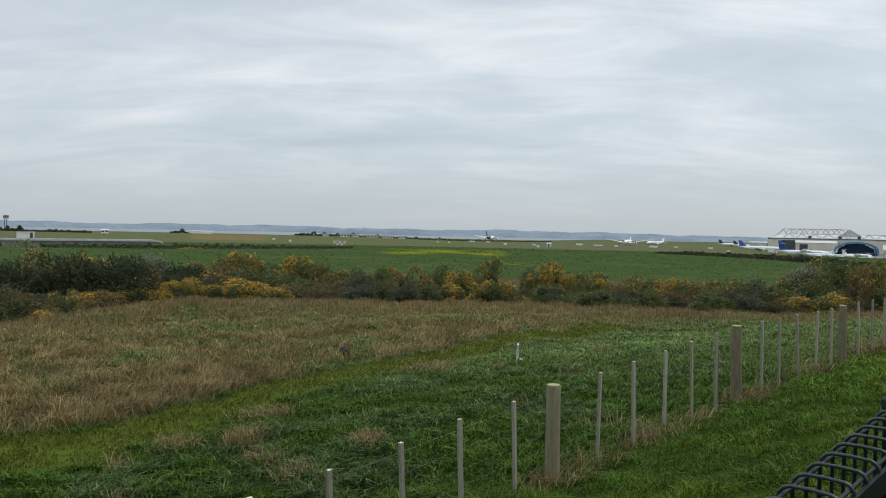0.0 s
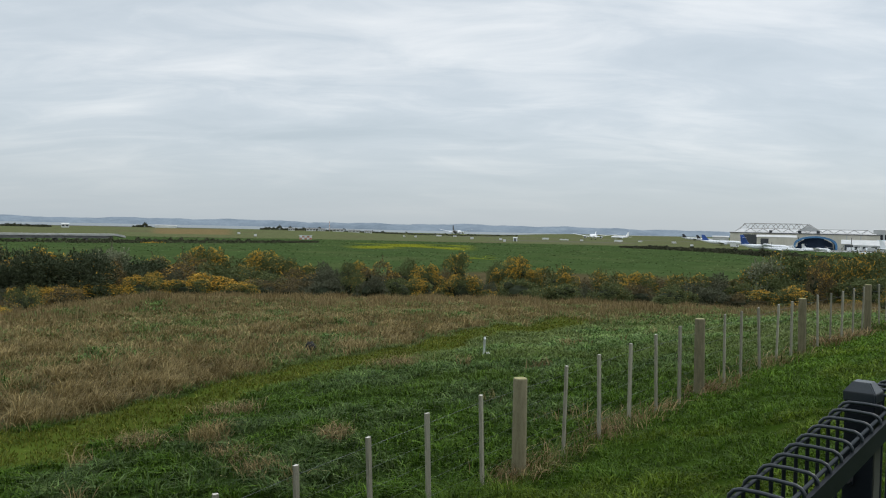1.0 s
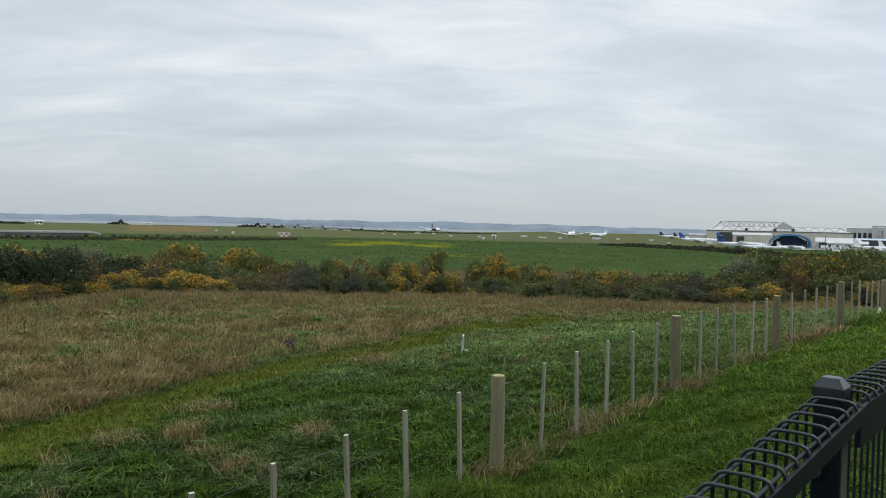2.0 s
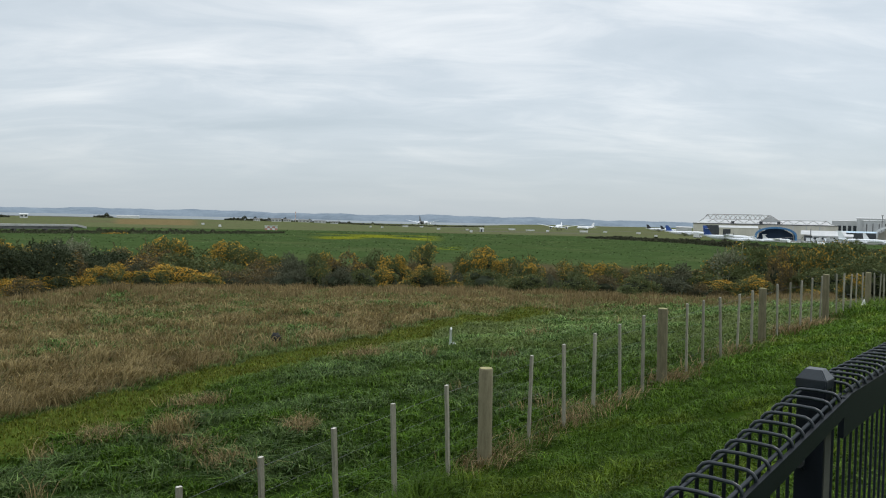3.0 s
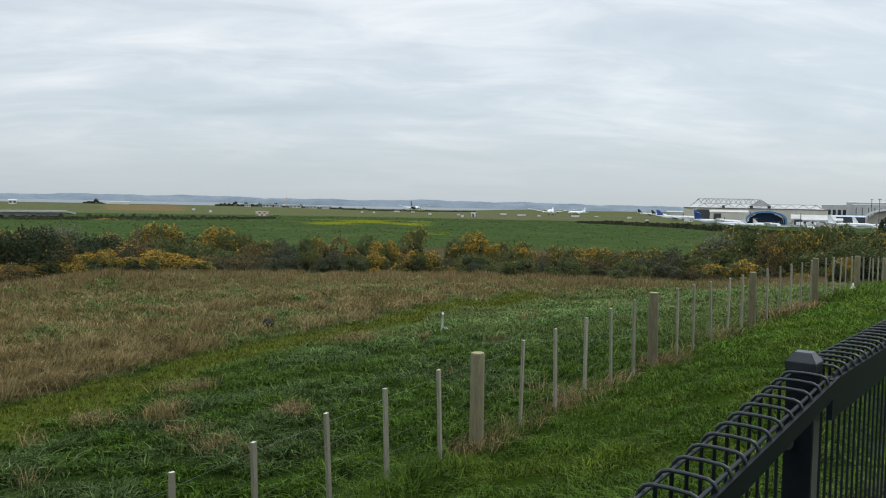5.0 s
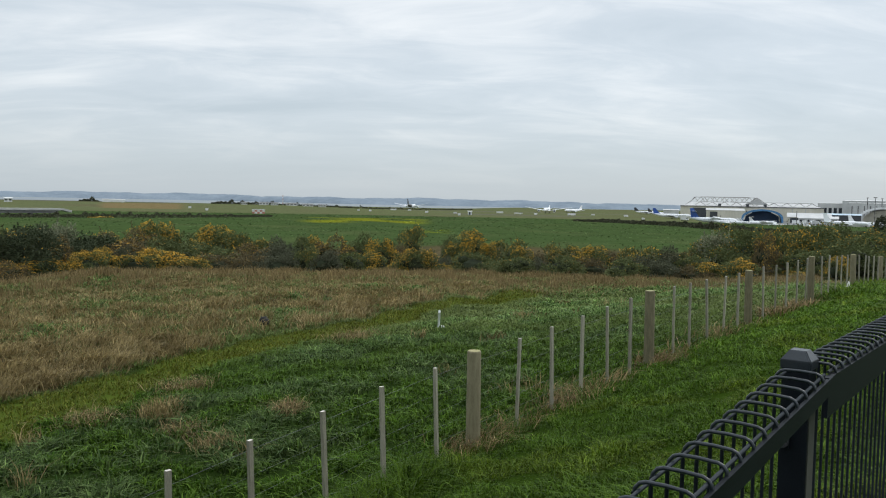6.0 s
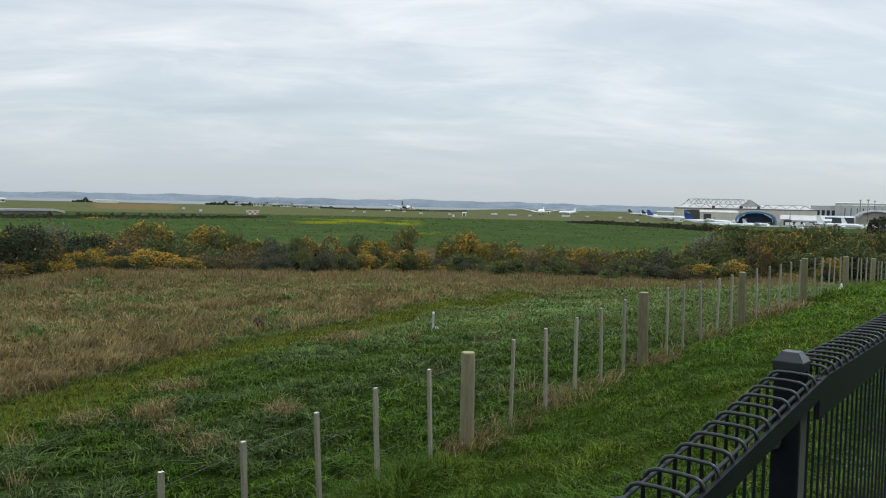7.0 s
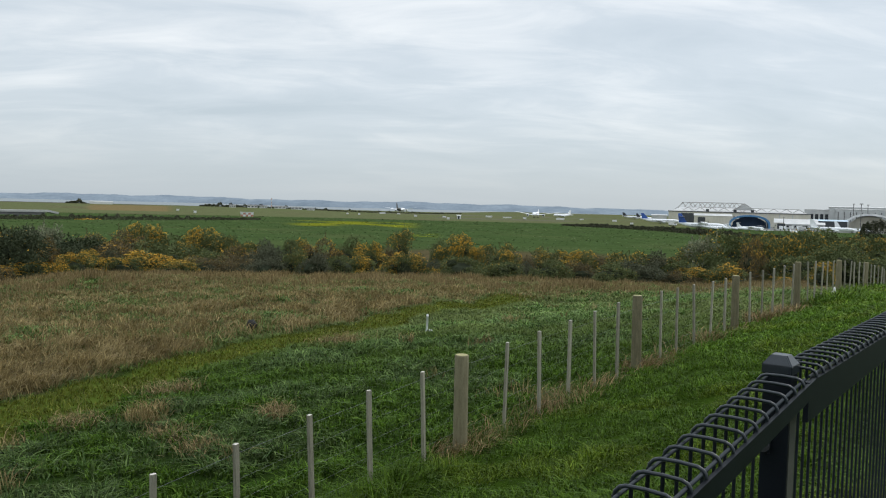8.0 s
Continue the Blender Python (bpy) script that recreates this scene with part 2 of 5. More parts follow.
def add_slab(bm, quad_a, quad_b, idx=0):
    """A solid between two outlines with the same number of corners."""
    va, vb = [bm.verts.new(p) for p in quad_a], [bm.verts.new(p) for p in quad_b]
    n = len(va)
    fs = [bm.faces.new(va), bm.faces.new(list(reversed(vb)))]
    fs += [bm.faces.new((va[i], vb[i], vb[(i + 1) % n], va[(i + 1) % n])) for i in range(n)]
    for f in fs:
        f.material_index = idx
    bmesh.ops.recalc_face_normals(bm, faces=fs)
    return bm


def slab(a, b):
    return add_slab(bmesh.new(), a, b)


def polar(az, d, z=0.0):
    a = radians(az)
    return Vector((d * math.sin(a), d * math.cos(a), z))


# ---- the lie of the land ----
FENCE_P, FENCE_U = np.array((0.692, 9.0)), np.array((0.6487, 0.7611))
FENCE_N = np.array((-0.7611, 0.6487))
PITCH = 4.58


def smooth01(a, b, v):
    t = np.clip((v - a) / (b - a), 0, 1)
    return t * t * (3 - 2 * t)


def waves(x, y, size, seed):
    """Smooth, seeded unevenness between about -1 and 1."""
    rs = np.random.RandomState(seed)
    out = np.zeros_like(x, dtype=float)
    for k in range(7):
        a, ph, f = rs.uniform(0, 6.283), rs.uniform(0, 6.283), rs.uniform(0.6, 1.9) / size * 3.0
        out += np.sin((x * math.cos(a) + y * math.sin(a)) * f + ph + 1.3 * np.sin((x * math.sin(a) - y * math.cos(a)) * f * 0.7 + ph * 2))
    return out / 3.2


def fence_line(s):
    """Height of the ground under the post-and-batten fence, s metres along it."""
    e = np.abs(s - 13)
    return -0.72 - np.where(e < 22, 0.0027 * e * e, 0.0027 * 484 + 0.09 * (e - 22)) - 0.006 * np.clip(-s, 0, 6) ** 2


def crest_radius(az):
    return 37 - 8.5 * smooth01(-20, -33, az) + 14 * smooth01(20, 34, az)


def land(x, y):
    x, y = np.asarray(x, float), np.asarray(y, float)
    r = np.hypot(x, y)
    az = np.degrees(np.arctan2(x, y))
    dx, dy = x - FENCE_P[0], y - FENCE_P[1]
    s, n = dx * FENCE_U[0] + dy * FENCE_U[1], dx * FENCE_N[0] + dy * FENCE_N[1]
    b = fence_line(np.clip(s, -16, 45))
    bank = 0.43 - 0.20 * smooth01(-8, 1, s)
    rise = b + bank * np.clip(-n, 0, 4.9)
    field = b + (-1.47 - 0.14 * smooth01(18, 34, r) - b) * smooth01(0.0, 9.0, n)
    near = np.where(n < 0, rise, field)
    near = near + 0.05 * waves(x, y, 3.2, 3) * smooth01(0.2, 3, n) + 0.10 * waves(x, y, 9, 5) * smooth01(2, 8, n)
    cr = crest_radius(az)
    far = -1.75 - 1.0 * smooth01(cr - 1, cr + 12, r) - 4.55 * smooth01(cr + 8, 135, r) - 1.1 * smooth01(150, 420, r)
    far = far - np.clip((r - 550) * 0.003, 0, 4.0)
    far = far + 0.35 * waves(x, y, 40, 7) * smooth01(cr, cr + 20, r) * (1 - smooth01(250, 500, r))
    far = far + (3.3 + 0.7 * waves(x, y, 220, 8)) * smooth01(620, 980, r) * smooth01(-1, -10, az) * (1 - smooth01(1150, 1600, r))
    far = far + (5.0 + 0.8 * waves(x, y, 260, 9)) * smooth01(1150, 1650, r) * smooth01(2.5, 8, az) * (1 - smooth01(1900, 2100, r))
    # the shore falls away under the harbour
    shore = 1900 + 250 * smooth01(0, -25, az)
    far = far - 7 * smooth01(shore, shore + 250, r)
    back = smooth01(8, 25, -y) * 0.6
    k = smooth01(cr - 4, cr + 3, r)
    return near * (1 - k) + np.minimum(far, near + 3) * k * 1.0 - back * (r < 60)


def land_at(x, y):
    return float(land(np.array([x]), np.array([y]))[0])


def on_land(az, d, dz=0.0):
    p = polar(az, d)
    return Vector((p.x, p.y, land_at(p.x, p.y) + dz))


PATH_A, PATH_U = np.array((-5.9, 9.4)), np.array((0.42, 0.907))


def zones(x, y):
    """How dry, how much a mown track, how tussocky, how closely mown the grass is."""
    r = np.hypot(x, y)
    az = np.degrees(np.arctan2(x, y))
    px, py = x - PATH_A[0], y - PATH_A[1]
    along = px * PATH_U[0] + py * PATH_U[1]
    q = -px * PATH_U[1] + py * PATH_U[0]
    q = q + 0.0035 * np.clip(along - 4, 0, 40) ** 2 - 0.25 + 0.25 * np.sin(along * 0.7)
    dx, dy = x - FENCE_P[0], y - FENCE_P[1]
    n = dx * FENCE_N[0] + dy * FENCE_N[1]
    w1, w2, w3 = waves(x, y, 2.2, 11), waves(x, y, 6.0, 12), waves(x, y, 1.1, 13)
    track = smooth01(0.95, 0.5, np.abs(q - 0.40 + 0.25 * w1 + 0.18 * w3)) * (1 - smooth01(20, 26, along))
    edge = smooth01(1.0, 1.7, q + 0.30 * w1)
    dry = edge * np.clip(0.46 + 0.34 * w2 + 0.32 * w1 + 0.28 * w3 + 0.48 * smooth01(4.6, 1.4, q) * smooth01(14, 8, along), 0.08, 1)
    dry = np.maximum(dry, smooth01(28, 33, r + 1.2 * w2) * np.clip(0.56 + 0.4 * w1 + 0.3 * w3, 0, 1) * smooth01(0.5, 3.0, n) * (1 - 0.65 * smooth01(-4, 14, az)))
    dry = np.maximum(dry, smooth01(0.80, 1.05, w1 * 0.6 + w3 * 0.45) * 0.6 * smooth01(-9, -1, q) * (n > 0.3))
    tuss = smooth01(-0.5, -1.3, q + 0.3 * w1) * smooth01(0.8, 2.4, n + 0.4 * w1) * np.clip(0.28 + 1.0 * w1 + 0.45 * w3, 0, 1) * (1 - track)
    tuss = np.maximum(tuss, 0.75 * edge * smooth01(0.25, 0.7, w2 - 0.3 * w1))
    mown = smooth01(-0.15, -0.45, n)
    return dry * (1 - mown), track * (1 - mown), tuss * (1 - mown) * (1 - 0.6 * dry), mown, q, n


def mixc(a, b, k):
    return a * (1 - k[:, None]) + np.asarray(b)[None, :] * k[:, None]


def ground_tint(x, y):
    r, az = np.hypot(x, y), np.degrees(np.arctan2(x, y))
    dry, track, tuss, mown, q, n = zones(x, y)
    # soil under field and mown grass darkened: shade between blades put in
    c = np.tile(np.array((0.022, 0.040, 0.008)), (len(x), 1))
    # turf goes paler with distance from the eye, put into the colour
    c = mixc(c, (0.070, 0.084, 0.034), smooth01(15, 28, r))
    c = mixc(c, (0.090, 0.074, 0.040), dry)
    c = mixc(c, (0.070, 0.098, 0.016), track)
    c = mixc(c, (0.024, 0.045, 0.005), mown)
    cr = crest_radius(az)
    c = mixc(c, (0.085, 0.070, 0.036), smooth01(cr - 2, cr + 3, r))
    w, wl = waves(x, y, 30, 21), waves(x, y, 90, 22)
    pasture = smooth01(95, 125, r - 55 * smooth01(-11, -3, az) + 10 * w)
    c = mixc(c, (0.051, 0.080, 0.027), pasture)
    c = mixc(c, (0.078, 0.096, 0.038), pasture * np.clip(0.4 * w, 0, 0.6))
    yel = smooth01(-0.45, 0.4, waves(x, y * 0.6, 34, 24) + 0.2) * smooth01(350, 375, r) * (1 - smooth01(455, 485, r)) * smooth01(-8.5, -6.5, az) * (1 - smooth01(-0.5, 1.5, az))
    c = mixc(c, (0.165, 0.175, 0.016), yel * 0.95)
    c = mixc(c, (0.125, 0.145, 0.014), smooth01(0.0, 0.6, waves(x, y, 14, 27)) * smooth01(225, 240, r) * (1 - smooth01(275, 300, r)) * smooth01(-0.5, 0.6, az) * (1 - smooth01(1.6, 3.0, az)))
    air = smooth01(560, 600, r + 12 * wl) * (az < 40)
    c = mixc(c, (0.112, 0.124, 0.058), air)
    c = mixc(c, (0.120, 0.104, 0.060), air * np.clip(-0.05 + 0.5 * wl + 0.3 * w, 0, 0.6))
    brown = smooth01(-21, -20.3, az) * (1 - smooth01(-16.2, -15.2, az)) * smooth01(690, 720, r) * (1 - smooth01(980, 1100, r))
    c = mixc(c, (0.185, 0.135, 0.066), brown * 0.85)
    # runway, taxiway and apron
    across = r * np.cos(np.radians(az - 13.0 + 90))
    off = np.abs(across + 330)
    c = mixc(c, (0.120, 0.118, 0.112), (off < 24) * (r > 850) * (r < 1900) * 0.9)
    apron = smooth01(15.6, 16.4, az) * smooth01(565, 580, r) * (r < 900)
    c = mixc(c, (0.20, 0.20, 0.19), apron * smooth01(21, 22, az))
    taxi = (np.abs(r - 1120 - 30 * np.sin(az * 0.2)) < 22) * (az > -2) * (az < 16)
    c = mixc(c, (0.15, 0.135, 0.125), taxi * 0.8)
    worn = (np.abs(r - 760) < 60) * smooth01(1.5, 3.0, az) * (1 - smooth01(11, 13, az))
    c = mixc(c, (0.125, 0.115, 0.090), worn * 0.6)
    c = mixc(c, (0.10, 0.095, 0.08), smooth01(1880, 1990, r))
    return c


def set_tint(me, cols):
    at = me.color_attributes.new("tint", "FLOAT_COLOR", "POINT")
    buf = np.ones((len(cols), 4), np.float32)
    buf[:, :3] = cols
    at.data.foreach_set("color", buf.ravel())


def grid_mesh(name, verts, quads):
    me = bpy.data.meshes.new(name)
    me.vertices.add(len(verts))
    me.vertices.foreach_set("co", np.ascontiguousarray(verts, np.float32).ravel())
    me.loops.add(quads.size)
    me.loops.foreach_set("vertex_index", np.ascontiguousarray(quads, np.int32).ravel())
    me.polygons.add(len(quads))
    me.polygons.foreach_set("loop_start", np.arange(len(quads), dtype=np.int32) * quads.shape[1])
    me.polygons.foreach_set("use_smooth", np.ones(len(quads), bool))
    me.update(calc_edges=True)
    me.validate()
    return me


def build_ground():
    azs = np.concatenate([np.arange(-40, 42, 0.3), np.arange(42, 320, 4.0)])
    rad = np.concatenate([0.25 * 1.021 ** np.arange(0, 250), 44 * 1.022 ** np.arange(0, 215)])
    rad = np.append(rad[rad < 4880], 4900)
    a, r = np.meshgrid(np.radians(azs), rad, indexing="ij")
    x, y = (r * np.sin(a)).ravel(), (r * np.cos(a)).ravel()
    z = land(x, y)
    na, nr = len(azs), len(rad)
    i, j = np.meshgrid(np.arange(na), np.arange(nr - 1), indexing="ij")
    i2 = (i + 1) % na
    quads = np.stack([i * nr + j, i * nr + j + 1, i2 * nr + j + 1, i2 * nr + j], -1).reshape(-1, 4)
    x, y, z = np.append(x, 0), np.append(y, 0), np.append(z, land_at(0, 0.1))
    me = grid_mesh("ground", np.stack([x, y, z], 1), quads[:, ::-1])
    bm = bmesh.new()
    bm.from_mesh(me)
    bm.verts.ensure_lookup_table()
    for k in range(na):
        bm.faces.new((bm.verts[na * nr], bm.verts[((k + 1) % na) * nr], bm.verts[k * nr])).smooth = True
    bmesh.ops.recalc_face_normals(bm, faces=bm.faces)
    bm.to_mesh(me)
    bm.free()
    set_tint(me, ground_tint(x, y))
    me.materials.append(M["ground"])
    return tagged(new("ground", me), "rolling grass field falling to a flat green airfield", "ground", kind="structure")


build_ground()


def build_water():
    azs, bm = np.arange(-60, 61, 2.0), bmesh.new()
    ring = [[bm.verts.new(polar(a, d, -13.9)) for d in (1750, 2300, 3200, 4860)] for a in azs]
    for p, q in zip(ring, ring[1:]):
        for k in range(3):
            bm.faces.new((p[k], q[k], q[k + 1], p[k + 1]))
    bmesh.ops.recalc_face_normals(bm, faces=bm.faces)
    tagged(obj("water", bm, "water"), "pale grey harbour water beyond the airfield", "water", kind="structure")


build_water()


def build_hills():
    """Two overlapping ranges of low hills along the far shore."""
    for near_d, lift, seed in ((4450, 0.0, 31), (4700, 5.5, 32)):
        azs = np.arange(-58, 58.1, 0.2)
        rng = np.random.RandomState(seed)
        h = 12.5 + lift + 3.6 * np.sin(azs * 0.31 + seed) + 2.8 * np.sin(azs * 0.83 + 2 * seed) + 1.9 * np.sin(azs * 1.9 + seed) + 0.9 * np.sin(azs * 4.3 + 2 * seed) + 0.4 * np.sin(azs * 9.1) + rng.uniform(-0.25, 0.25, len(azs))
        dist = near_d - 1050 * smooth01(-14, -4, azs)
        h = h * dist / near_d
        h = h * (1 - 0.35 * smooth01(12, 18, azs)) + 4 * smooth01(-10, -5, azs) * (1 - smooth01(-3, 4, azs)) * 0.4
        bm, rows_ = bmesh.new(), []
        for a, t, near in zip(azs, h, dist):
            t = max(t, 2.5)
            rows_.append([bm.verts.new(polar(a, near, -14)), bm.verts.new(polar(a, near + 15, -11.8 + 0.30 * (t + 3))), bm.verts.new(polar(a, near + 60, -11.8 + 0.75 * (t + 5) + 2)), bm.verts.new(polar(a, near + 110, t)), bm.verts.new(polar(a, near + 170, -14))])
        for p, q in zip(rows_, rows_[1:]):
            for k in range(4):
                bm.faces.new((p[k], q[k], q[k + 1], p[k + 1]))
        bmesh.ops.recalc_face_normals(bm, faces=bm.faces)
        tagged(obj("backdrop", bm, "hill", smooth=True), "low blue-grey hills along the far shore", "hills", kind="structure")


build_hills()

# ---- the black roll-top mesh fence beside the camera ----
MESH_DIR, MESH_SIDE = Vector((0.6487, 0.7611, 0)), Vector((0.7611, -0.6487, 0))
MESH_START = Vector((0.6255, 1.367, 0))      # left end of the last loop before the post
ROLL_W, LOOP_STEP, WIRE_R = 0.073, 0.050, 0.0027


def mesh_panel(first, count, z0, slope, sgn, label, deep=(0.05, 0.05)):
    """A welded mesh panel with a rolled top; local x along the fence, y towards the camera's side."""
    base = MESH_START + MESH_DIR * first
    turn = Matrix((( MESH_DIR.x, MESH_SIDE.x, 0, base.x), (MESH_DIR.y, MESH_SIDE.y, 0, base.y), (0, 0, 1, 0), (0, 0, 0, 1)))
    th = empty("mesh_fence_panel", turn, label, "fence", "mesh fence panels")
    w = ROLL_W

    def top(x):
        return z0 + slope * x

    loops = []
    for k in range(count):
        x = sgn * k * LOOP_STEP
        z = top(x)
        foot = z - 1.22
        pts = [(x, -0.004, z - 0.040), (x, -0.004, z - 0.020), (x, -0.002, z - 0.009), (x, 0.004, z - 0.002), (x, 0.012, z + 0.001), (x, w * 0.5, z + 0.002),
               (x, w - 0.012, z + 0.001), (x, w - 0.005, z - 0.002), (x, w - 0.001, z - 0.007), (x, w - 0.001, z - 0.014), (x, w - 0.001, z - 0.03)]
        loops.append(part("loop_wire", tube(pts, WIRE_R, 8), "black2", th))
        part("back_bar", tube([(x, -0.004, z - 0.014), (x, -0.004, z - 0.022), (x, -0.004, foot)], [0.0025, 0.0030, 0.0030], 8), "black", th)
    xe = sgn * (count - 1) * LOOP_STEP
    xa, xb = -0.030 * sgn, xe + 0.012 * sgn

    def rail(y, dz, r):
        part("line_wire", tube([(xa, y, top(xa) + dz), (xb, y, top(xb) + dz)], r, 8), "black2", th)

    rail(0.003, -0.012, 0.0026)
    rail(w - 0.0065, -0.0075, 0.0028)
    rail(-0.001, -1.18, 0.0026)
    y0, y1 = w - 0.0045, w + 0.0035
    if sgn > 0:
        y0, y1, xa = y0 - 0.002, y1 - 0.0012, -0.060
    else:
        y0, y1, xa = y0 + 0.003, y1 + 0.0012, 0.060
    a, b = top(xa), top(xb)
    # solid band stands in for the roll's wires overlapping at a flat angle
    band = add_slab(bmesh.new(), [(xa, y0, a - 0.012), (xa, y1, a - 0.012), (xa, y1, a - deep[0]), (xa, y0, a - deep[0])],
             [(xb, y0, b - 0.012), (xb, y1, b - 0.012), (xb, y1, b - deep[1]), (xb, y0, b - deep[1])])
    part("roll_wire_band", band, "black", th, "flat black band in place of the overlapping roll wires")
    return th


mesh_panel(0.0, 46, 1.326, 0.095, -1, "black powder-coated mesh fence panel with a rolled wire top", (0.040, 0.054))
mesh_panel(0.085, 46, 1.330, 0.005, 1, "black powder-coated mesh fence panel with a rolled wire top", (0.080, 0.050))


def black_post(k, top):
    c = Vector((0.678, 1.400, 0)) + MESH_DIR * k
    turn = Matrix(((MESH_DIR.x, MESH_SIDE.x, 0, c.x), (MESH_DIR.y, MESH_SIDE.y, 0, c.y), (0, 0, 1, 0), (0, 0, 0, 1)))
    th = empty("fence_post", turn, "square black steel fence post with a chamfered cap", "post", "mesh fence posts")
    g = land_at(c.x, c.y) - 0.3
    part("shaft", box(-0.0235, -0.0235, g, 0.0235, 0.0235, top - 0.024, bevel=0.003), "black", th)
    bm = bmesh.new()
    rings = [(0.0248, top - 0.034), (0.0256, top - 0.032), (0.0256, top - 0.020), (0.0250, top - 0.018), (0.015, top - 0.0035), (0.0135, top - 0.002)]
    vs = [[bm.verts.new((sx * h, sy * h, z)) for sx, sy in ((-1, -1), (1, -1), (1, 1), (-1, 1))] for h, z in rings]
    for p, q in zip(vs, vs[1:]):
        for i in range(4):
            bm.faces.new((p[i], p[(i + 1) % 4], q[(i + 1) % 4], q[i]))
    bm.faces.new(vs[-1])
    bm.faces.new(list(reversed(vs[0])))
    bmesh.ops.bevel(bm, geom=[e for e in bm.edges if abs(e.verts[0].co.z - e.verts[1].co.z) > 0.005], offset=0.002, segments=2, affect="EDGES")
    part("cap", bm, "black2", th, "black plastic cap with sloping edges")
    # thin lighter plate: light caught on the post's side, put into colour
    part("lit_side_plate", box(-0.019, 0.0236, g, 0.019, 0.0250, top - 0.10), "strip", th, "grey-green plate for the light on the post side")
    for z in (top - 0.16, top - 0.75):
        br = part("clamp", box(-0.036, -0.020, z - 0.014, -0.0237, -0.004, z + 0.014, bevel=0.003), "black", th)
        bm = tube([(-0.044, -0.012, z), (-0.0355, -0.012, z)], 0.010, 12)
        part("bolt", bm, "steel", br, "round bolt head")
    return th


black_post(0.0, 1.357)
black_post(2.42, 1.385)
black_post(-2.42, 1.13)

# ---- the post, batten and wire fence at the edge of the field ----


def fence_xy(s, n=0.0):
    p = FENCE_P + FENCE_U * s + FENCE_N * n
    return float(p[0]), float(p[1])


def build_farm_fence():
    rng = random.Random(5)
    th = empty("farm_fence", Matrix.Identity(4), "weathered timber post and batten fence strung with wire", "fence")
    tops = []

    def post_mesh(r, h):
        bm = bmesh.new()
        prof = [(r * 1.05, -0.5), (r * 1.03, 0.0), (r, h * 0.4), (r * 0.97, h - 0.02), (r * 0.93, h - 0.006), (r * 0.86, h)]
        rings = []
        for rr, z in prof:
            rings.append([bm.verts.new((rr * math.cos(2 * math.pi * k / 16) * (1 + 0.03 * math.sin(3 * k)), rr * math.sin(2 * math.pi * k / 16), z)) for k in range(16)])
        for p, q in zip(rings, rings[1:]):
            for k in range(16):
                f = bm.faces.new((p[k], p[(k + 1) % 16], q[(k + 1) % 16], q[k]))
                f.smooth = True
        f = bm.faces.new(rings[-1])
        f.material_index = 1
        return bm

    first = part("post", post_mesh(0.074, 1.15), ["post", "post_top"], th)

    def batten_mesh():
        bm = box(-0.0225, -0.017, -0.02, 0.0225, 0.017, 1.08, bevel=0.004)
        for f in bm.faces:
            if f.calc_center_median().z > 1.07 and f.normal.z > 0.8:
                f.material_index = 1
        return bm

    yaw = math.degrees(math.atan2(FENCE_U[1], FENCE_U[0]))
    # metres along the fence and height above the ground
    posts = [(-9.16, 1.13), (-4.58, 1.13), (0.0, 1.14), (4.6, 1.21), (9.23, 1.13), (13.82, 1.19), (18.25, 1.15), (22.07, 1.09)]
    posts += [(26.1 + 4.5 * k, 0.95) for k in range(6)]
    battens = [(-3.86, 1.15), (-3.12, 1.12), (-2.29, 1.10), (-1.49, 1.10), (-0.69, 1.10), (0.86, 1.12), (1.65, 1.12), (2.43, 1.14), (3.2, 1.15), (3.92, 1.18),
               (5.5, 1.18), (6.2, 1.16), (7.0, 1.14), (7.79, 1.13), (8.56, 1.13), (10.14, 1.14), (10.96, 1.13), (11.74, 1.13), (12.54, 1.15), (13.28, 1.16),
               (14.82, 1.16), (15.45, 1.16), (16.18, 1.12), (16.83, 1.13), (17.5, 1.14), (19.03, 1.12), (19.65, 1.10), (20.29, 1.08), (20.96, 1.09), (21.64, 1.06),
               (22.88, 1.02), (23.45, 1.0), (24.13, 0.97), (24.79, 0.95), (25.38, 0.92)]
    battens += [(-9.16 + 0.76 * k, 1.1) for k in range(1, 6)] + [(26.1 + 4.5 * k + 0.75 * q, 0.92) for k in range(5) for q in range(1, 6)]
    for k, (s, h) in enumerate(posts):
        x, y = fence_xy(s)
        z = land_at(x, y)
        p = new("post", first.data) if k else first
        p.parent = th
        wide = 1.03 + rng.uniform(-0.02, 0.05)
        p.matrix_basis = Matrix.Translation((x, y, z)) @ pose(0, 0, 0, 0, 0, yaw) @ pose(0, 0, 0, rng.uniform(-0.6, 0.6), rng.uniform(-1.9, -0.7), 0) @ pose(0, 0, 0, 0, 0, rng.uniform(0, 360)) @ Matrix.Diagonal((wide, wide, h / 1.15, 1))
    lath = part("batten", batten_mesh(), ["batten", "batten_top"], th)
    for k, (s, h) in enumerate(battens):
        x, y = fence_xy(s)
        b = new("batten", lath.data) if k else lath
        b.parent = th
        # each hangs plumb from its top or leans a little along the fence
        tip, turn = rng.uniform(-3.6, -0.2), rng.uniform(-14, 14)
        foot = 1.08 * math.tan(radians(tip))
        b.matrix_basis = Matrix.Translation((x - FENCE_U[0] * foot, y - FENCE_U[1] * foot, land_at(x, y))) @ pose(0, 0, 0, 0, 0, yaw) @ pose(0, 0, 0, rng.uniform(-1.5, 1.5), tip, turn) @ Matrix.Diagonal((1, 1, h / 1.08, 1))
    for h in (0.12, 0.27, 0.43, 0.60, 0.79, 1.00):
        pts = []
        for k in range(0, 13 * 6):
            s = -2 * PITCH + k * PITCH / 6
            x, y = fence_xy(s, 0.03)
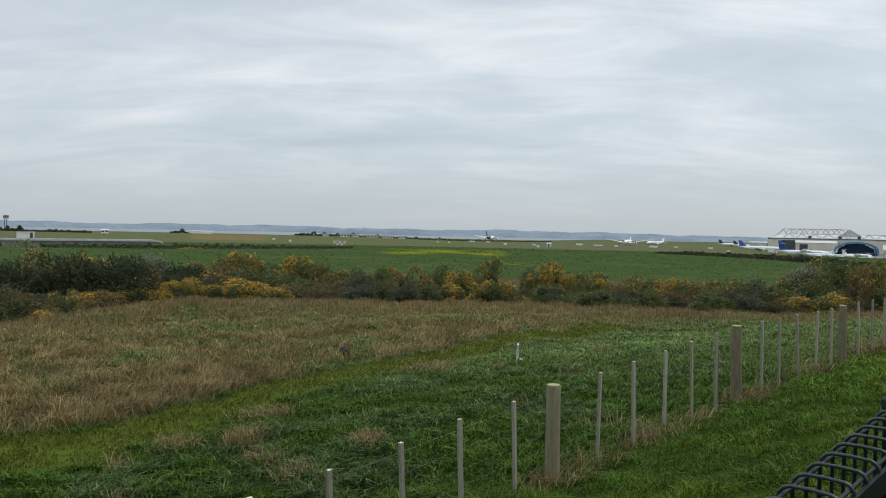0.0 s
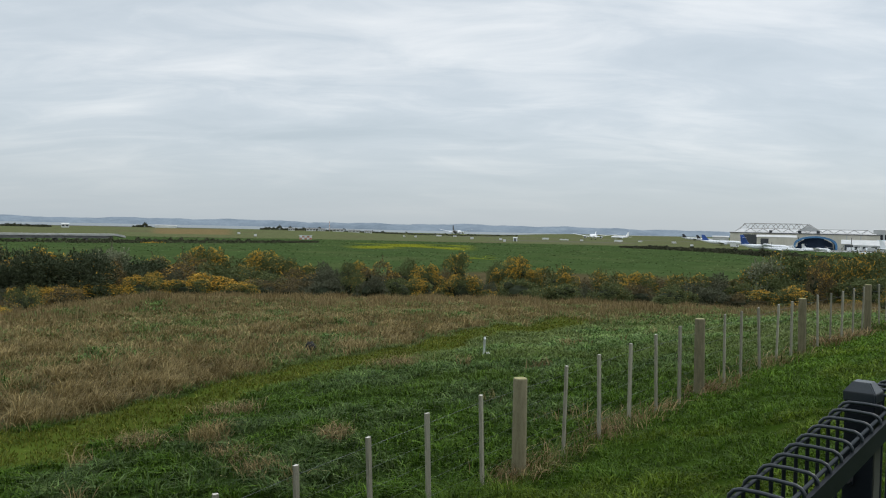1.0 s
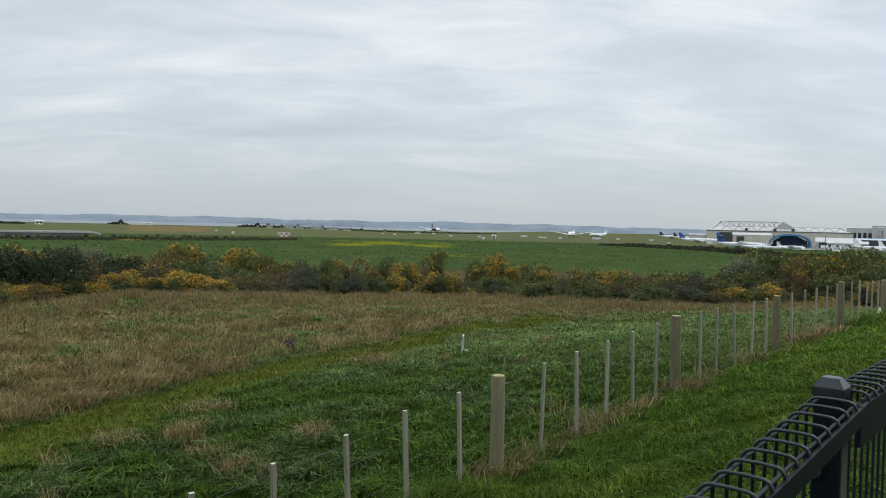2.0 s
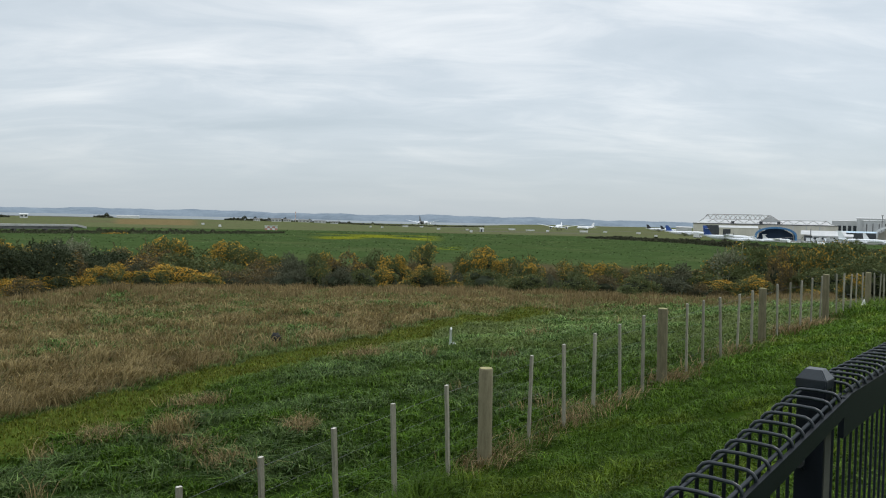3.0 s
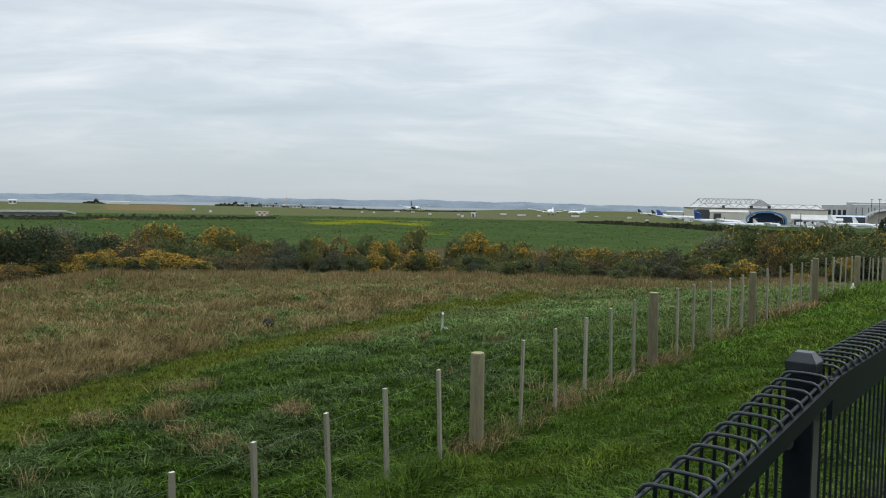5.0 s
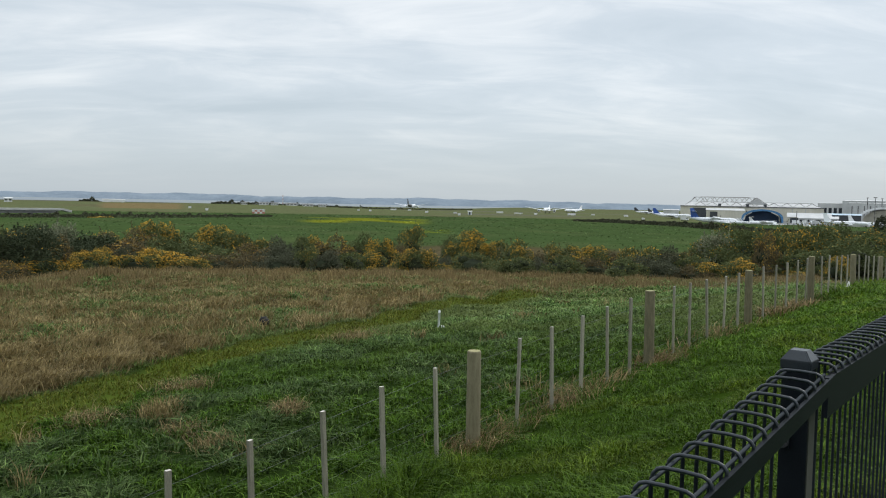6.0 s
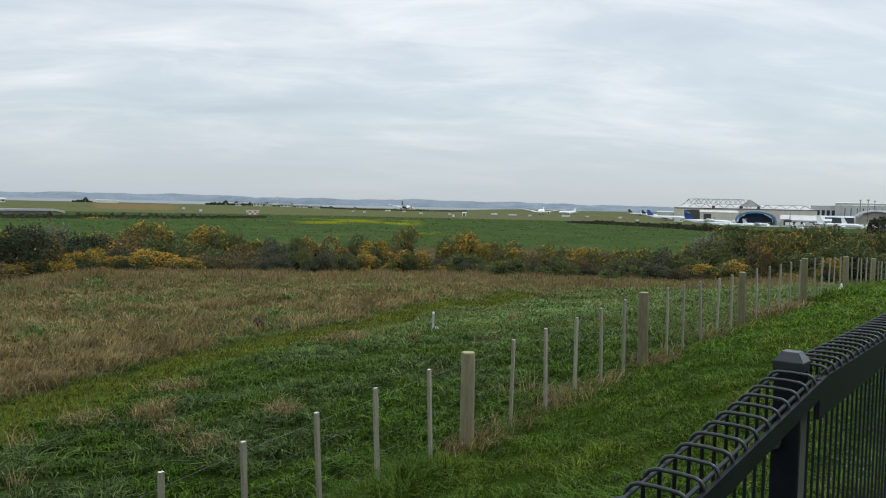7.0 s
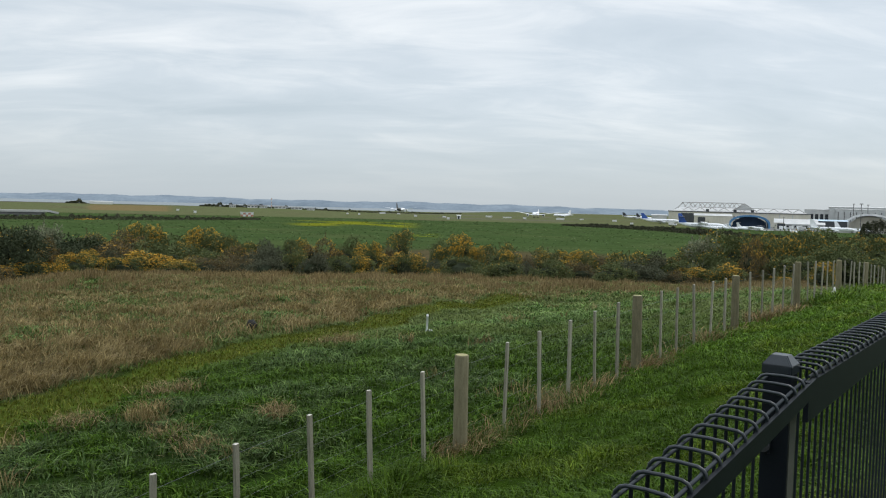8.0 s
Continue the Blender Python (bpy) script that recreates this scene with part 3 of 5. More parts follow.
            pts.append((x, y, land_at(x, y) + h + 0.008 * math.sin(k * 1.7 + h * 20)))
        part("wire", tube(pts, 0.0018 if h == 1.00 else 0.0011, 5), "wire", th)
    return th


build_farm_fence()


def build_stake():
    p = on_land(1.80, 18.7, -0.15)
    th = empty("marker_stake", Matrix.Translation(p) @ pose(0, 0, 0, 1.5, 1.0, 20), "white plastic marker stake in the long grass", "stake")
    part("pipe", tube([(0, 0, -0.2), (0, 0, 0.0), (0, 0, 0.50)], 0.027, 12), "pvc", th)
    part("pipe_cap", tube([(0, 0, 0.495), (0, 0, 0.535), (0, 0, 0.545)], [0.0255, 0.0255, 0.022], 12), "pvc", th)
    part("tap", tube([(0.02, -0.01, 0.08), (0.06, -0.02, 0.10), (0.09, -0.02, 0.17), (0.075, -0.02, 0.20)], [0.03, 0.045, 0.042, 0.03], 8), "pvc", th, "white plastic elbow at the stake's foot")


build_stake()


def lump(name, p, size, material, label, category, seed):
    bm = bmesh.new()
    bmesh.ops.create_icosphere(bm, subdivisions=3, radius=1)
    for v in bm.verts:
        k = 1 + 0.28 * noise.noise(v.co * 1.7 + Vector((seed, 0, 0)))
        v.co = Vector((v.co.x * size[0] * k, v.co.y * size[1] * k, (v.co.z + 0.5) * size[2] * k))
    ob = obj(name, bm, material, smooth=True)
    ob.matrix_basis = Matrix.Translation(p)
    return tagged(ob, label, category)


wx, wy = fence_xy(16.7, -0.22)
lump("stone", Vector((wx, wy, land_at(wx, wy))), (0.06, 0.08, 0.25), "stone", "pale upright stone against the fence post", "stone", 3)

# made-up lump standing for a dark spot in the grass
lump("dark_lump", on_land(-10.3, 20.0, 0.06), (0.12, 0.11, 0.12), "rot", "dark lump half hidden in the grass", "stump", 8)

# ---- gorse and scrub in the hollow behind the field ----


def scatter_mesh(name, pos, nrm, size, width, rng, spread=0.55):
    """Many small pointed sprigs, two folded triangles each, as one mesh."""
    n = len(pos)
    d = nrm + rng.normal(0, spread, (n, 3))
    d /= np.linalg.norm(d, axis=1)[:, None] + 1e-9
    a = np.cross(d, rng.normal(0, 1, (n, 3)))
    a /= np.linalg.norm(a, axis=1)[:, None] + 1e-9
    b = np.cross(d, a)
    L, w = size[:, None], width[:, None]
    tip = pos + d * L
    low = pos - d * L * 0.35
    v = np.stack([pos - a * w, pos + a * w + b * w * 0.5, tip, low], 1).reshape(-1, 3)
    k = np.arange(n)[:, None] * 4
    t = np.concatenate([k + np.array([[0, 1, 2]]), k + np.array([[1, 0, 3]])], 0)
    me = grid_mesh(name, v, t)
    return me


def gorse_variant(seed, kind, lobes, n_leaf, n_flower):
    """A bush about 1 m in radius and 2 m high, of many uneven lobes with shoots standing out of them."""
    rng = np.random.RandomState(seed)
    lobes += 9
    cen = np.stack([rng.uniform(-0.95, 0.95, lobes), rng.uniform(-0.95, 0.95, lobes), rng.uniform(0.20, 1.45, lobes)], 1)
    cen[:, :2] *= (1.18 - 0.42 * cen[:, 2:3])
    rad = rng.uniform(0.20, 0.50, lobes)
    th = empty("gorse_bush", Matrix.Identity(4))
    bm = bmesh.new()
    for k in range(7):
        c = cen[k % lobes]
        base = Vector((rng.uniform(-0.12, 0.12), rng.uniform(-0.12, 0.12), -0.15))
        midp = Vector((c[0] * 0.4, c[1] * 0.4, c[2] * 0.5))
        add_tube(bm, [base, midp, Vector(c)], [0.045, 0.03, 0.012], 5)
    part("stem", bm, "stem", th)
    # solid dark blobs added inside, shade between the sprigs put into their colour
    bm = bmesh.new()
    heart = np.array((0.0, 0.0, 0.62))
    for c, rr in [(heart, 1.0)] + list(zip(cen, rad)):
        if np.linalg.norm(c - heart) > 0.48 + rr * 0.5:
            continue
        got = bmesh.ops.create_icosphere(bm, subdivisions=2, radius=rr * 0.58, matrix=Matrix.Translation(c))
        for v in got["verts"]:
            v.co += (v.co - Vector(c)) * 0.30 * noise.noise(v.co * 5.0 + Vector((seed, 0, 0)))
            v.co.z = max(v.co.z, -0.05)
    part("dark_core", bm, "core", th)

    def cloudy(n, shell):
        li = rng.choice(lobes, n, p=rad ** 2 / (rad ** 2).sum())
        d = rng.normal(0, 1, (n, 3))
        d[:, 2] += 0.25
        d /= np.linalg.norm(d, axis=1)[:, None]
        bumpy = 1 + 0.22 * np.sin(d[:, 0] * 7 + li) * np.sin(d[:, 1] * 8 + 2 * li) + 0.12 * np.sin(d[:, 2] * 15 + li)
        rr = rad[li] * bumpy * (shell + (1 - shell) * rng.uniform(0, 1, n) ** 0.5)
        p = cen[li] + d * rr[:, None]
        ok = p[:, 2] > 0.02
        return p[ok], d[ok]

    p, d = cloudy(n_leaf, 0.72)
    d[:, 2] += 0.35
    # shoots: rows of sprigs that stand out of the outline, mostly upwards
    shoots, each = 90, 16
    q, e = cloudy(shoots, 0.9)
    e[:, 2] = np.abs(e[:, 2]) + 0.5
    e += rng.normal(0, 0.25, e.shape)
    e /= np.linalg.norm(e, axis=1)[:, None]
    far = (np.linspace(0, 1, each)[None, :] * rng.uniform(0.10, 0.34, len(q))[:, None]).ravel()
    q, e = np.repeat(q, each, axis=0), np.repeat(e, each, axis=0)
    p = np.concatenate([p, q + e * far[:, None] + rng.normal(0, 0.012, q.shape)])
    d = np.concatenate([d, e])
    me = scatter_mesh("foliage", p, d, rng.uniform(0.035, 0.105, len(p)), rng.uniform(0.010, 0.022, len(p)), rng, 0.7)
    me.materials.append(M[kind])
    ob = new("foliage", me)
    ob.parent = th
    if n_flower:
        p, d = cloudy(n_flower * 3, 0.98)
        # blossom comes in patches and mostly where the light falls
        keep = (np.sin(p[:, 0] * 4.3 + seed) * np.sin(p[:, 1] * 3.7 + 2 * seed) + 0.5 * d[:, 2] + rng.normal(0, 0.25, len(p))) > 0.25
        p, d = p[keep][:n_flower], d[keep][:n_flower]
        p = p + d * 0.035
        me = scatter_mesh("blossom", p, d, rng.uniform(0.022, 0.055, len(p)), rng.uniform(0.012, 0.024, len(p)), rng, 0.9)
        me.materials.append(M["flower"])
        ob = new("blossom", me)
        ob.parent = th
        ob["label"] = "yellow gorse blossom"
    return th


VARIANTS = {
    "dark": [gorse_variant(41, "gorse", 8, 9000, 0), gorse_variant(42, "gorse", 10, 9300, 562), gorse_variant(51, "gorse", 12, 9300, 112)],
    "deep": [gorse_variant(52, "gorse_deep", 10, 9000, 0), gorse_variant(53, "gorse_deep", 12, 9000, 60)],
    "bloom": [gorse_variant(43, "gorse", 8, 8400, 5062), gorse_variant(44, "gorse", 9, 8400, 3937), gorse_variant(45, "gorse", 7, 8100, 6750)],
    "some": [gorse_variant(46, "gorse", 9, 8700, 1687), gorse_variant(47, "gorse_brown", 8, 8400, 1312)],
    "brown": [gorse_variant(48, "gorse_brown", 9, 7200, 112), gorse_variant(49, "gorse_grey", 8, 6900, 0)],
    "pale": [gorse_variant(50, "pale", 8, 6300, 0)],
}
LABELS = {
    "dark": "dark green gorse bush without blossom in the hollow",
    "deep": "tall old dark green gorse bush in the hollow",
    "bloom": "gorse bush covered with yellow blossom in the hollow",
    "some": "dark gorse bush with scattered yellow blossom",
    "brown": "dry brown and grey scrub bush in the hollow",
    "pale": "pale grey-green bush among darker gorse",
}
used = set()


def bush(kind, az, d, top_el, half_w, seed=0, sink=0.0):
    """A bush whose top stands top_el degrees against the eye's level, half_w metres in half width."""
    rng = random.Random(seed * 977 + int(az * 100))
    g = on_land(az, d)
    h = max(0.5, EYE + d * math.tan(radians(top_el)) - g.z)
    src = VARIANTS[kind][rng.randrange(len(VARIANTS[kind]))]
    m = Matrix.Translation(g - Vector((0, 0, sink))) @ pose(0, 0, 0, 0, 0, rng.uniform(0, 360))
    if src.name in used:
        ob = copy_thing(src, m)
    else:
        ob = src
        used.add(src.name)
        ob.matrix_basis = m
    # copies keep their own proportions
    ob.matrix_basis = m @ Matrix.Diagonal((half_w * 1.3, half_w * rng.uniform(0.95, 1.25), h / 1.85, 1))
    return tagged(ob, LABELS[kind], "bush", "gorse in the hollow")


def plant_gorse():
    # kind, azimuth, elevation of the top, half width, row by row
    back = (
        ("deep", -25.1, -1.96, 1.06), ("deep", -23.5, -2.02, 1.20), ("pale", -23.5, -1.80, 0.80), ("deep", -21.7, -2.43, 1.06), ("some", -20.0, -2.45, 0.85),
        ("bloom", -17.2, -1.67, 0.85), ("some", -18.3, -2.17, 0.64), ("dark", -15.7, -2.51, 0.90), ("bloom", -13.9, -1.88, 0.80), ("dark", -12.3, -2.39, 0.58),
        ("some", -11.0, -2.75, 0.80), ("brown", -9.1, -2.72, 0.74), ("dark", 2.4, -2.48, 0.48), ("brown", -0.9, -3.03, 0.43), ("some", 19.0, -2.79, 0.58),
        ("pale", 20.4, -1.57, 0.85), ("dark", 22.3, -1.31, 0.96), ("dark", 23.9, -1.18, 0.96), ("some", 25.4, -1.13, 0.80), ("dark", 26.8, -1.04, 0.96),
        ("dark", 28.4, -1.05, 1.01), ("some", 29.8, -1.03, 0.96), ("dark", 31.2, -1.12, 0.96), ("dark", 20.3, -2.36, 0.96),
    )
    mid = (
        ("deep", -24.7, -3.01, 1.18), ("deep", -22.7, -2.94, 0.85), ("some", -23.0, -2.72, 0.47), ("deep", -21.2, -3.14, 0.71), ("some", -18.9, -2.91, 0.94),
        ("dark", -17.3, -2.83, 0.85), ("dark", -14.6, -3.10, 0.85), ("dark", -12.8, -3.23, 0.75), ("some", -11.1, -3.13, 0.61), ("brown", -9.5, -3.19, 0.61),
        ("dark", -7.8, -2.15, 0.47), ("bloom", -6.9, -2.52, 0.38), ("some", -5.7, -2.58, 0.61), ("dark", -3.8, -2.46, 0.52), ("bloom", -2.3, -2.67, 0.56),
        ("bloom", 4.2, -1.96, 0.61), ("bloom", 2.9, -2.86, 0.42), ("bloom", 5.1, -2.80, 0.33), ("some", 6.6, -2.44, 0.61), ("bloom", 7.6, -3.05, 0.38),
        ("brown", 8.6, -3.41, 0.42), ("some", 10.2, -2.65, 0.66), ("bloom", 12.2, -2.82, 0.61), ("brown", 13.8, -3.07, 0.52), ("some", 15.4, -2.70, 0.61),
        ("brown", 17.0, -2.80, 0.66), ("dark", 18.6, -2.88, 0.61),
    )
    front = (
        ("bloom", -25.1, -4.06, 0.73), ("bloom", -23.7, -3.93, 0.56), ("bloom", -21.5, -3.58, 0.47), ("bloom", -20.5, -3.36, 0.34), ("brown", -19.7, -3.36, 0.43),
        ("bloom", -18.4, -3.65, 0.52), ("bloom", -17.1, -3.27, 0.77), ("bloom", -15.3, -4.08, 0.56), ("brown", -13.4, -3.84, 0.64), ("brown", -11.3, -3.67, 0.64),
        ("brown", -9.4, -3.81, 0.60), ("dark", -7.5, -3.39, 0.47), ("brown", -6.2, -3.53, 0.52), ("dark", -4.3, -3.34, 0.47), ("bloom", -2.7, -3.54, 0.56),
        ("bloom", 0.3, -3.28, 0.60), ("brown", 2.1, -3.83, 0.39), ("dark", 4.2, -3.22, 0.64), ("dark", 6.8, -3.46, 0.60), ("brown", 8.8, -3.80, 0.43),
        ("dark", 10.3, -3.35, 0.56), ("brown", 12.5, -3.59, 0.56), ("dark", 14.4, -3.44, 0.60), ("brown", 16.4, -3.43, 0.60),
    )
    east = (
        ("bloom", 19.8, -3.67, 0.65), ("bloom", 22.3, -3.32, 0.70), ("dark", 21.0, -3.01, 0.85), ("some", 23.5, -1.64, 0.40), ("dark", 23.4, -2.45, 0.90),
        ("some", 25.4, -1.93, 0.45), ("dark", 25.8, -2.28, 0.90), ("dark", 27.5, -2.06, 0.90), ("dark", 29.1, -1.91, 0.90), ("some", 29.7, -2.45, 0.60),
        ("bloom", 25.4, -3.90, 0.45), ("bloom", 27.8, -2.90, 0.40), ("dark", 24.2, -3.31, 0.75), ("dark", 26.5, -3.19, 0.75), ("dark", 30.6, -1.91, 0.90),
        ("dark", 31.9, -1.85, 1.00),
    )
    west = (
        ("deep", -31.6, -2.32, 0.90), ("some", -29.6, -1.85, 0.81), ("deep", -28.2, -1.84, 0.85), ("some", -26.7, -1.72, 0.81), ("deep", -25.1, -2.03, 0.90),
        ("deep", -30.2, -2.95, 0.99), ("deep", -27.7, -2.89, 0.90), ("brown", -27.6, -3.39, 0.49), ("deep", -31.5, -3.93, 0.67), ("bloom", -26.2, -3.94, 0.67),
        ("bloom", -24.6, -3.80, 0.67),
    )
    seed = 0
    for row, d, wide in ((west, 44, 1.6), (back, 52, 1.5), (mid, 46, 1.55), (front, 42, 1.5), (east, 49, 1.5)):
        for kind, az, el, w in row:
            seed += 1
            bush(kind, az, d + (seed * 37 % 5 - 2) * 0.6 - (1.5 if kind == "pale" else 4.0 if row is east and kind == "bloom" else 0), el, w * wide, seed)
    bush("some", -0.25, 58, -1.65, 0.85, 301)
    bush("bloom", -29.5, 34.0, -5.75, 0.5, 302)
    rng = random.Random(77)
    for i in range(44):
        az = -33 + 66 * (i + rng.random()) / 44
        kind = "dark" if az > 20 and rng.random() < 0.75 else rng.choice(("brown", "brown", "dark", "some"))
        d = float(crest_radius(np.array([az]))[0]) + rng.uniform(5.0, 13.0)
        bush(kind, az, d, -4.05 + rng.uniform(-0.3, 0.3), rng.uniform(0.6, 1.0), 200 + i)


plant_gorse()


def hedge(name, pts, height, depth, count, material, label, category, seed, size=0.9, broken=1.0):
    """A far strip of scrub: uneven mounds of sprigs on the ground along pts of azimuth and distance."""
    rng = np.random.RandomState(seed)
    P, D = [], []
    t = rng.uniform(0, len(pts) - 1.001, count)
    i = t.astype(int)
    f = t - i
    az = np.array([p[0] for p in pts])
    dd = np.array([p[1] for p in pts])
    hh = np.array([p[2] for p in pts]) * height
    a, d0, h0 = az[i] * (1 - f) + az[i + 1] * f, dd[i] * (1 - f) + dd[i + 1] * f, hh[i] * (1 - f) + hh[i + 1] * f
    prof = np.abs(np.sin(a * 5 + seed) * 0.3 + np.sin(a * 13.7) * 0.25 + np.sin(a * 2.1) * 0.3)
    u = rng.uniform(-1, 1, count)
    d = d0 + u * depth
    x, y = d * np.sin(np.radians(a)), d * np.cos(np.radians(a))
    z = land(x, y) + h0 * (broken * (0.15 + 1.15 * prof) + (1 - broken) * 0.8) * (1 - u * u) * rng.uniform(0.35, 1, count) ** 0.5
    p = np.stack([x, y, z], 1)
    n = np.stack([rng.normal(0, 0.5, count), rng.normal(0, 0.5, count), np.ones(count)], 1)
    me = scatter_mesh(name, p, n, rng.uniform(0.6, 1.4, count) * size, rng.uniform(0.25, 0.5, count) * size, rng, 0.8)
    me.materials.append(M[material])
    return tagged(new(name, me), label, category, kind="stuff")


hedge("hedge", [(11.0, 520, 0.25), (13.2, 500, 1.0), (16, 470, 1.0), (19, 430, 1.3), (21, 395, 1.4), (22.6, 385, 0.8), (24, 385, 0.5), (28, 385, 0.5), (33, 385, 0.5)], 2.6, 14, 24000, "hedge", "dark scrub hedge along the airfield's edge", "hedge", 61, 0.6, 0.5)
hedge("hedge", [(-33, 400, 0.8), (-26, 405, 0.8), (-22.5, 412, 1.2), (-18, 425, 1.3), (-13, 450, 0.8), (-9.8, 480, 0.15)], 1.9, 22, 15000, "hedge", "dark scrub strip along the airfield's edge", "hedge", 62, 0.5)
hedge("hedge", [(-31.8, 385, 1.0), (-30.8, 385, 1.2), (-29.8, 380, 0.5)], 3.4, 6, 2600, "pale", "pale scrub beside the concrete causeway", "scrub", 63, 0.7)
hedge("hedge", [(-21.5, 396, 0.4), (-20.7, 396, 1.0), (-19.9, 398, 0.4)], 1.5, 3, 130, "flower", "far strip of yellow flowering gorse", "gorse", 64, 0.4)
hedge("tree_belt", [(-33, 1000, 1.0), (-31, 1000, 1.0), (-30.4, 1000, 0.15), (-29, 1010, 0.4), (-27.5, 1020, 0.4), (-26.8, 1020, 0.1)], 7, 10, 3000, "hedge", "far belt of dark trees", "trees", 65, 1.8)
hedge("tree_belt", [(-22, 1300, 0.2), (-21.4, 1300, 1.4), (-20.8, 1300, 0.3)], 8, 8, 700, "hedge", "far clump of dark trees", "trees", 66, 1.8)
hedge("tree_belt", [(-13.8, 1100, 0.3), (-13.2, 1100, 1.0), (-11.2, 1100, 1.0), (-8.6, 1120, 0.7), (-4, 1150, 0.6), (2, 1250, 0.4), (4, 1400, 0.3)], 6, 10, 5000, "hedge", "far belt of dark trees", "trees", 67, 1.5)
hedge("tree_belt", [(29.7, 440, 0.4), (29.9, 440, 2.0), (31.0, 440, 2.2), (33.5, 440, 2.2)], 5.2, 5, 5000, "hedge", "dark round-topped trees beside the apron", "trees", 68, 0.6, 0.2)

# ---- aircraft ----


def fuselage(prof, sides=20):
    """prof: x, z of the axis, radius."""
    bm, rings = bmesh.new(), []
    for x, z, r in prof:
        rings.append([bm.verts.new((x, r * math.cos(2 * math.pi * k / sides), z + r * math.sin(2 * math.pi * k / sides))) for k in range(sides)])
    for p, q in zip(rings, rings[1:]):
        for k in range(sides):
            bm.faces.new((p[k], p[(k + 1) % sides], q[(k + 1) % sides], q[k])).smooth = True
    bm.faces.new(rings[0])
    bm.faces.new(list(reversed(rings[-1])))
    bmesh.ops.recalc_face_normals(bm, faces=bm.faces)
    return bm


def wing_solid(root, tip, side):
    """root and tip: x front, x back, y, z, thickness."""
    def outline(p):
        x0, x1, y, z, t = p
        c = x0 - x1
        return [(x0, side * y, z), (x0 - 0.3 * c, side * y, z + t * 0.6), (x1, side * y, z), (x0 - 0.35 * c, side * y, z - t * 0.4)]
    return slab(outline(root), outline(tip))


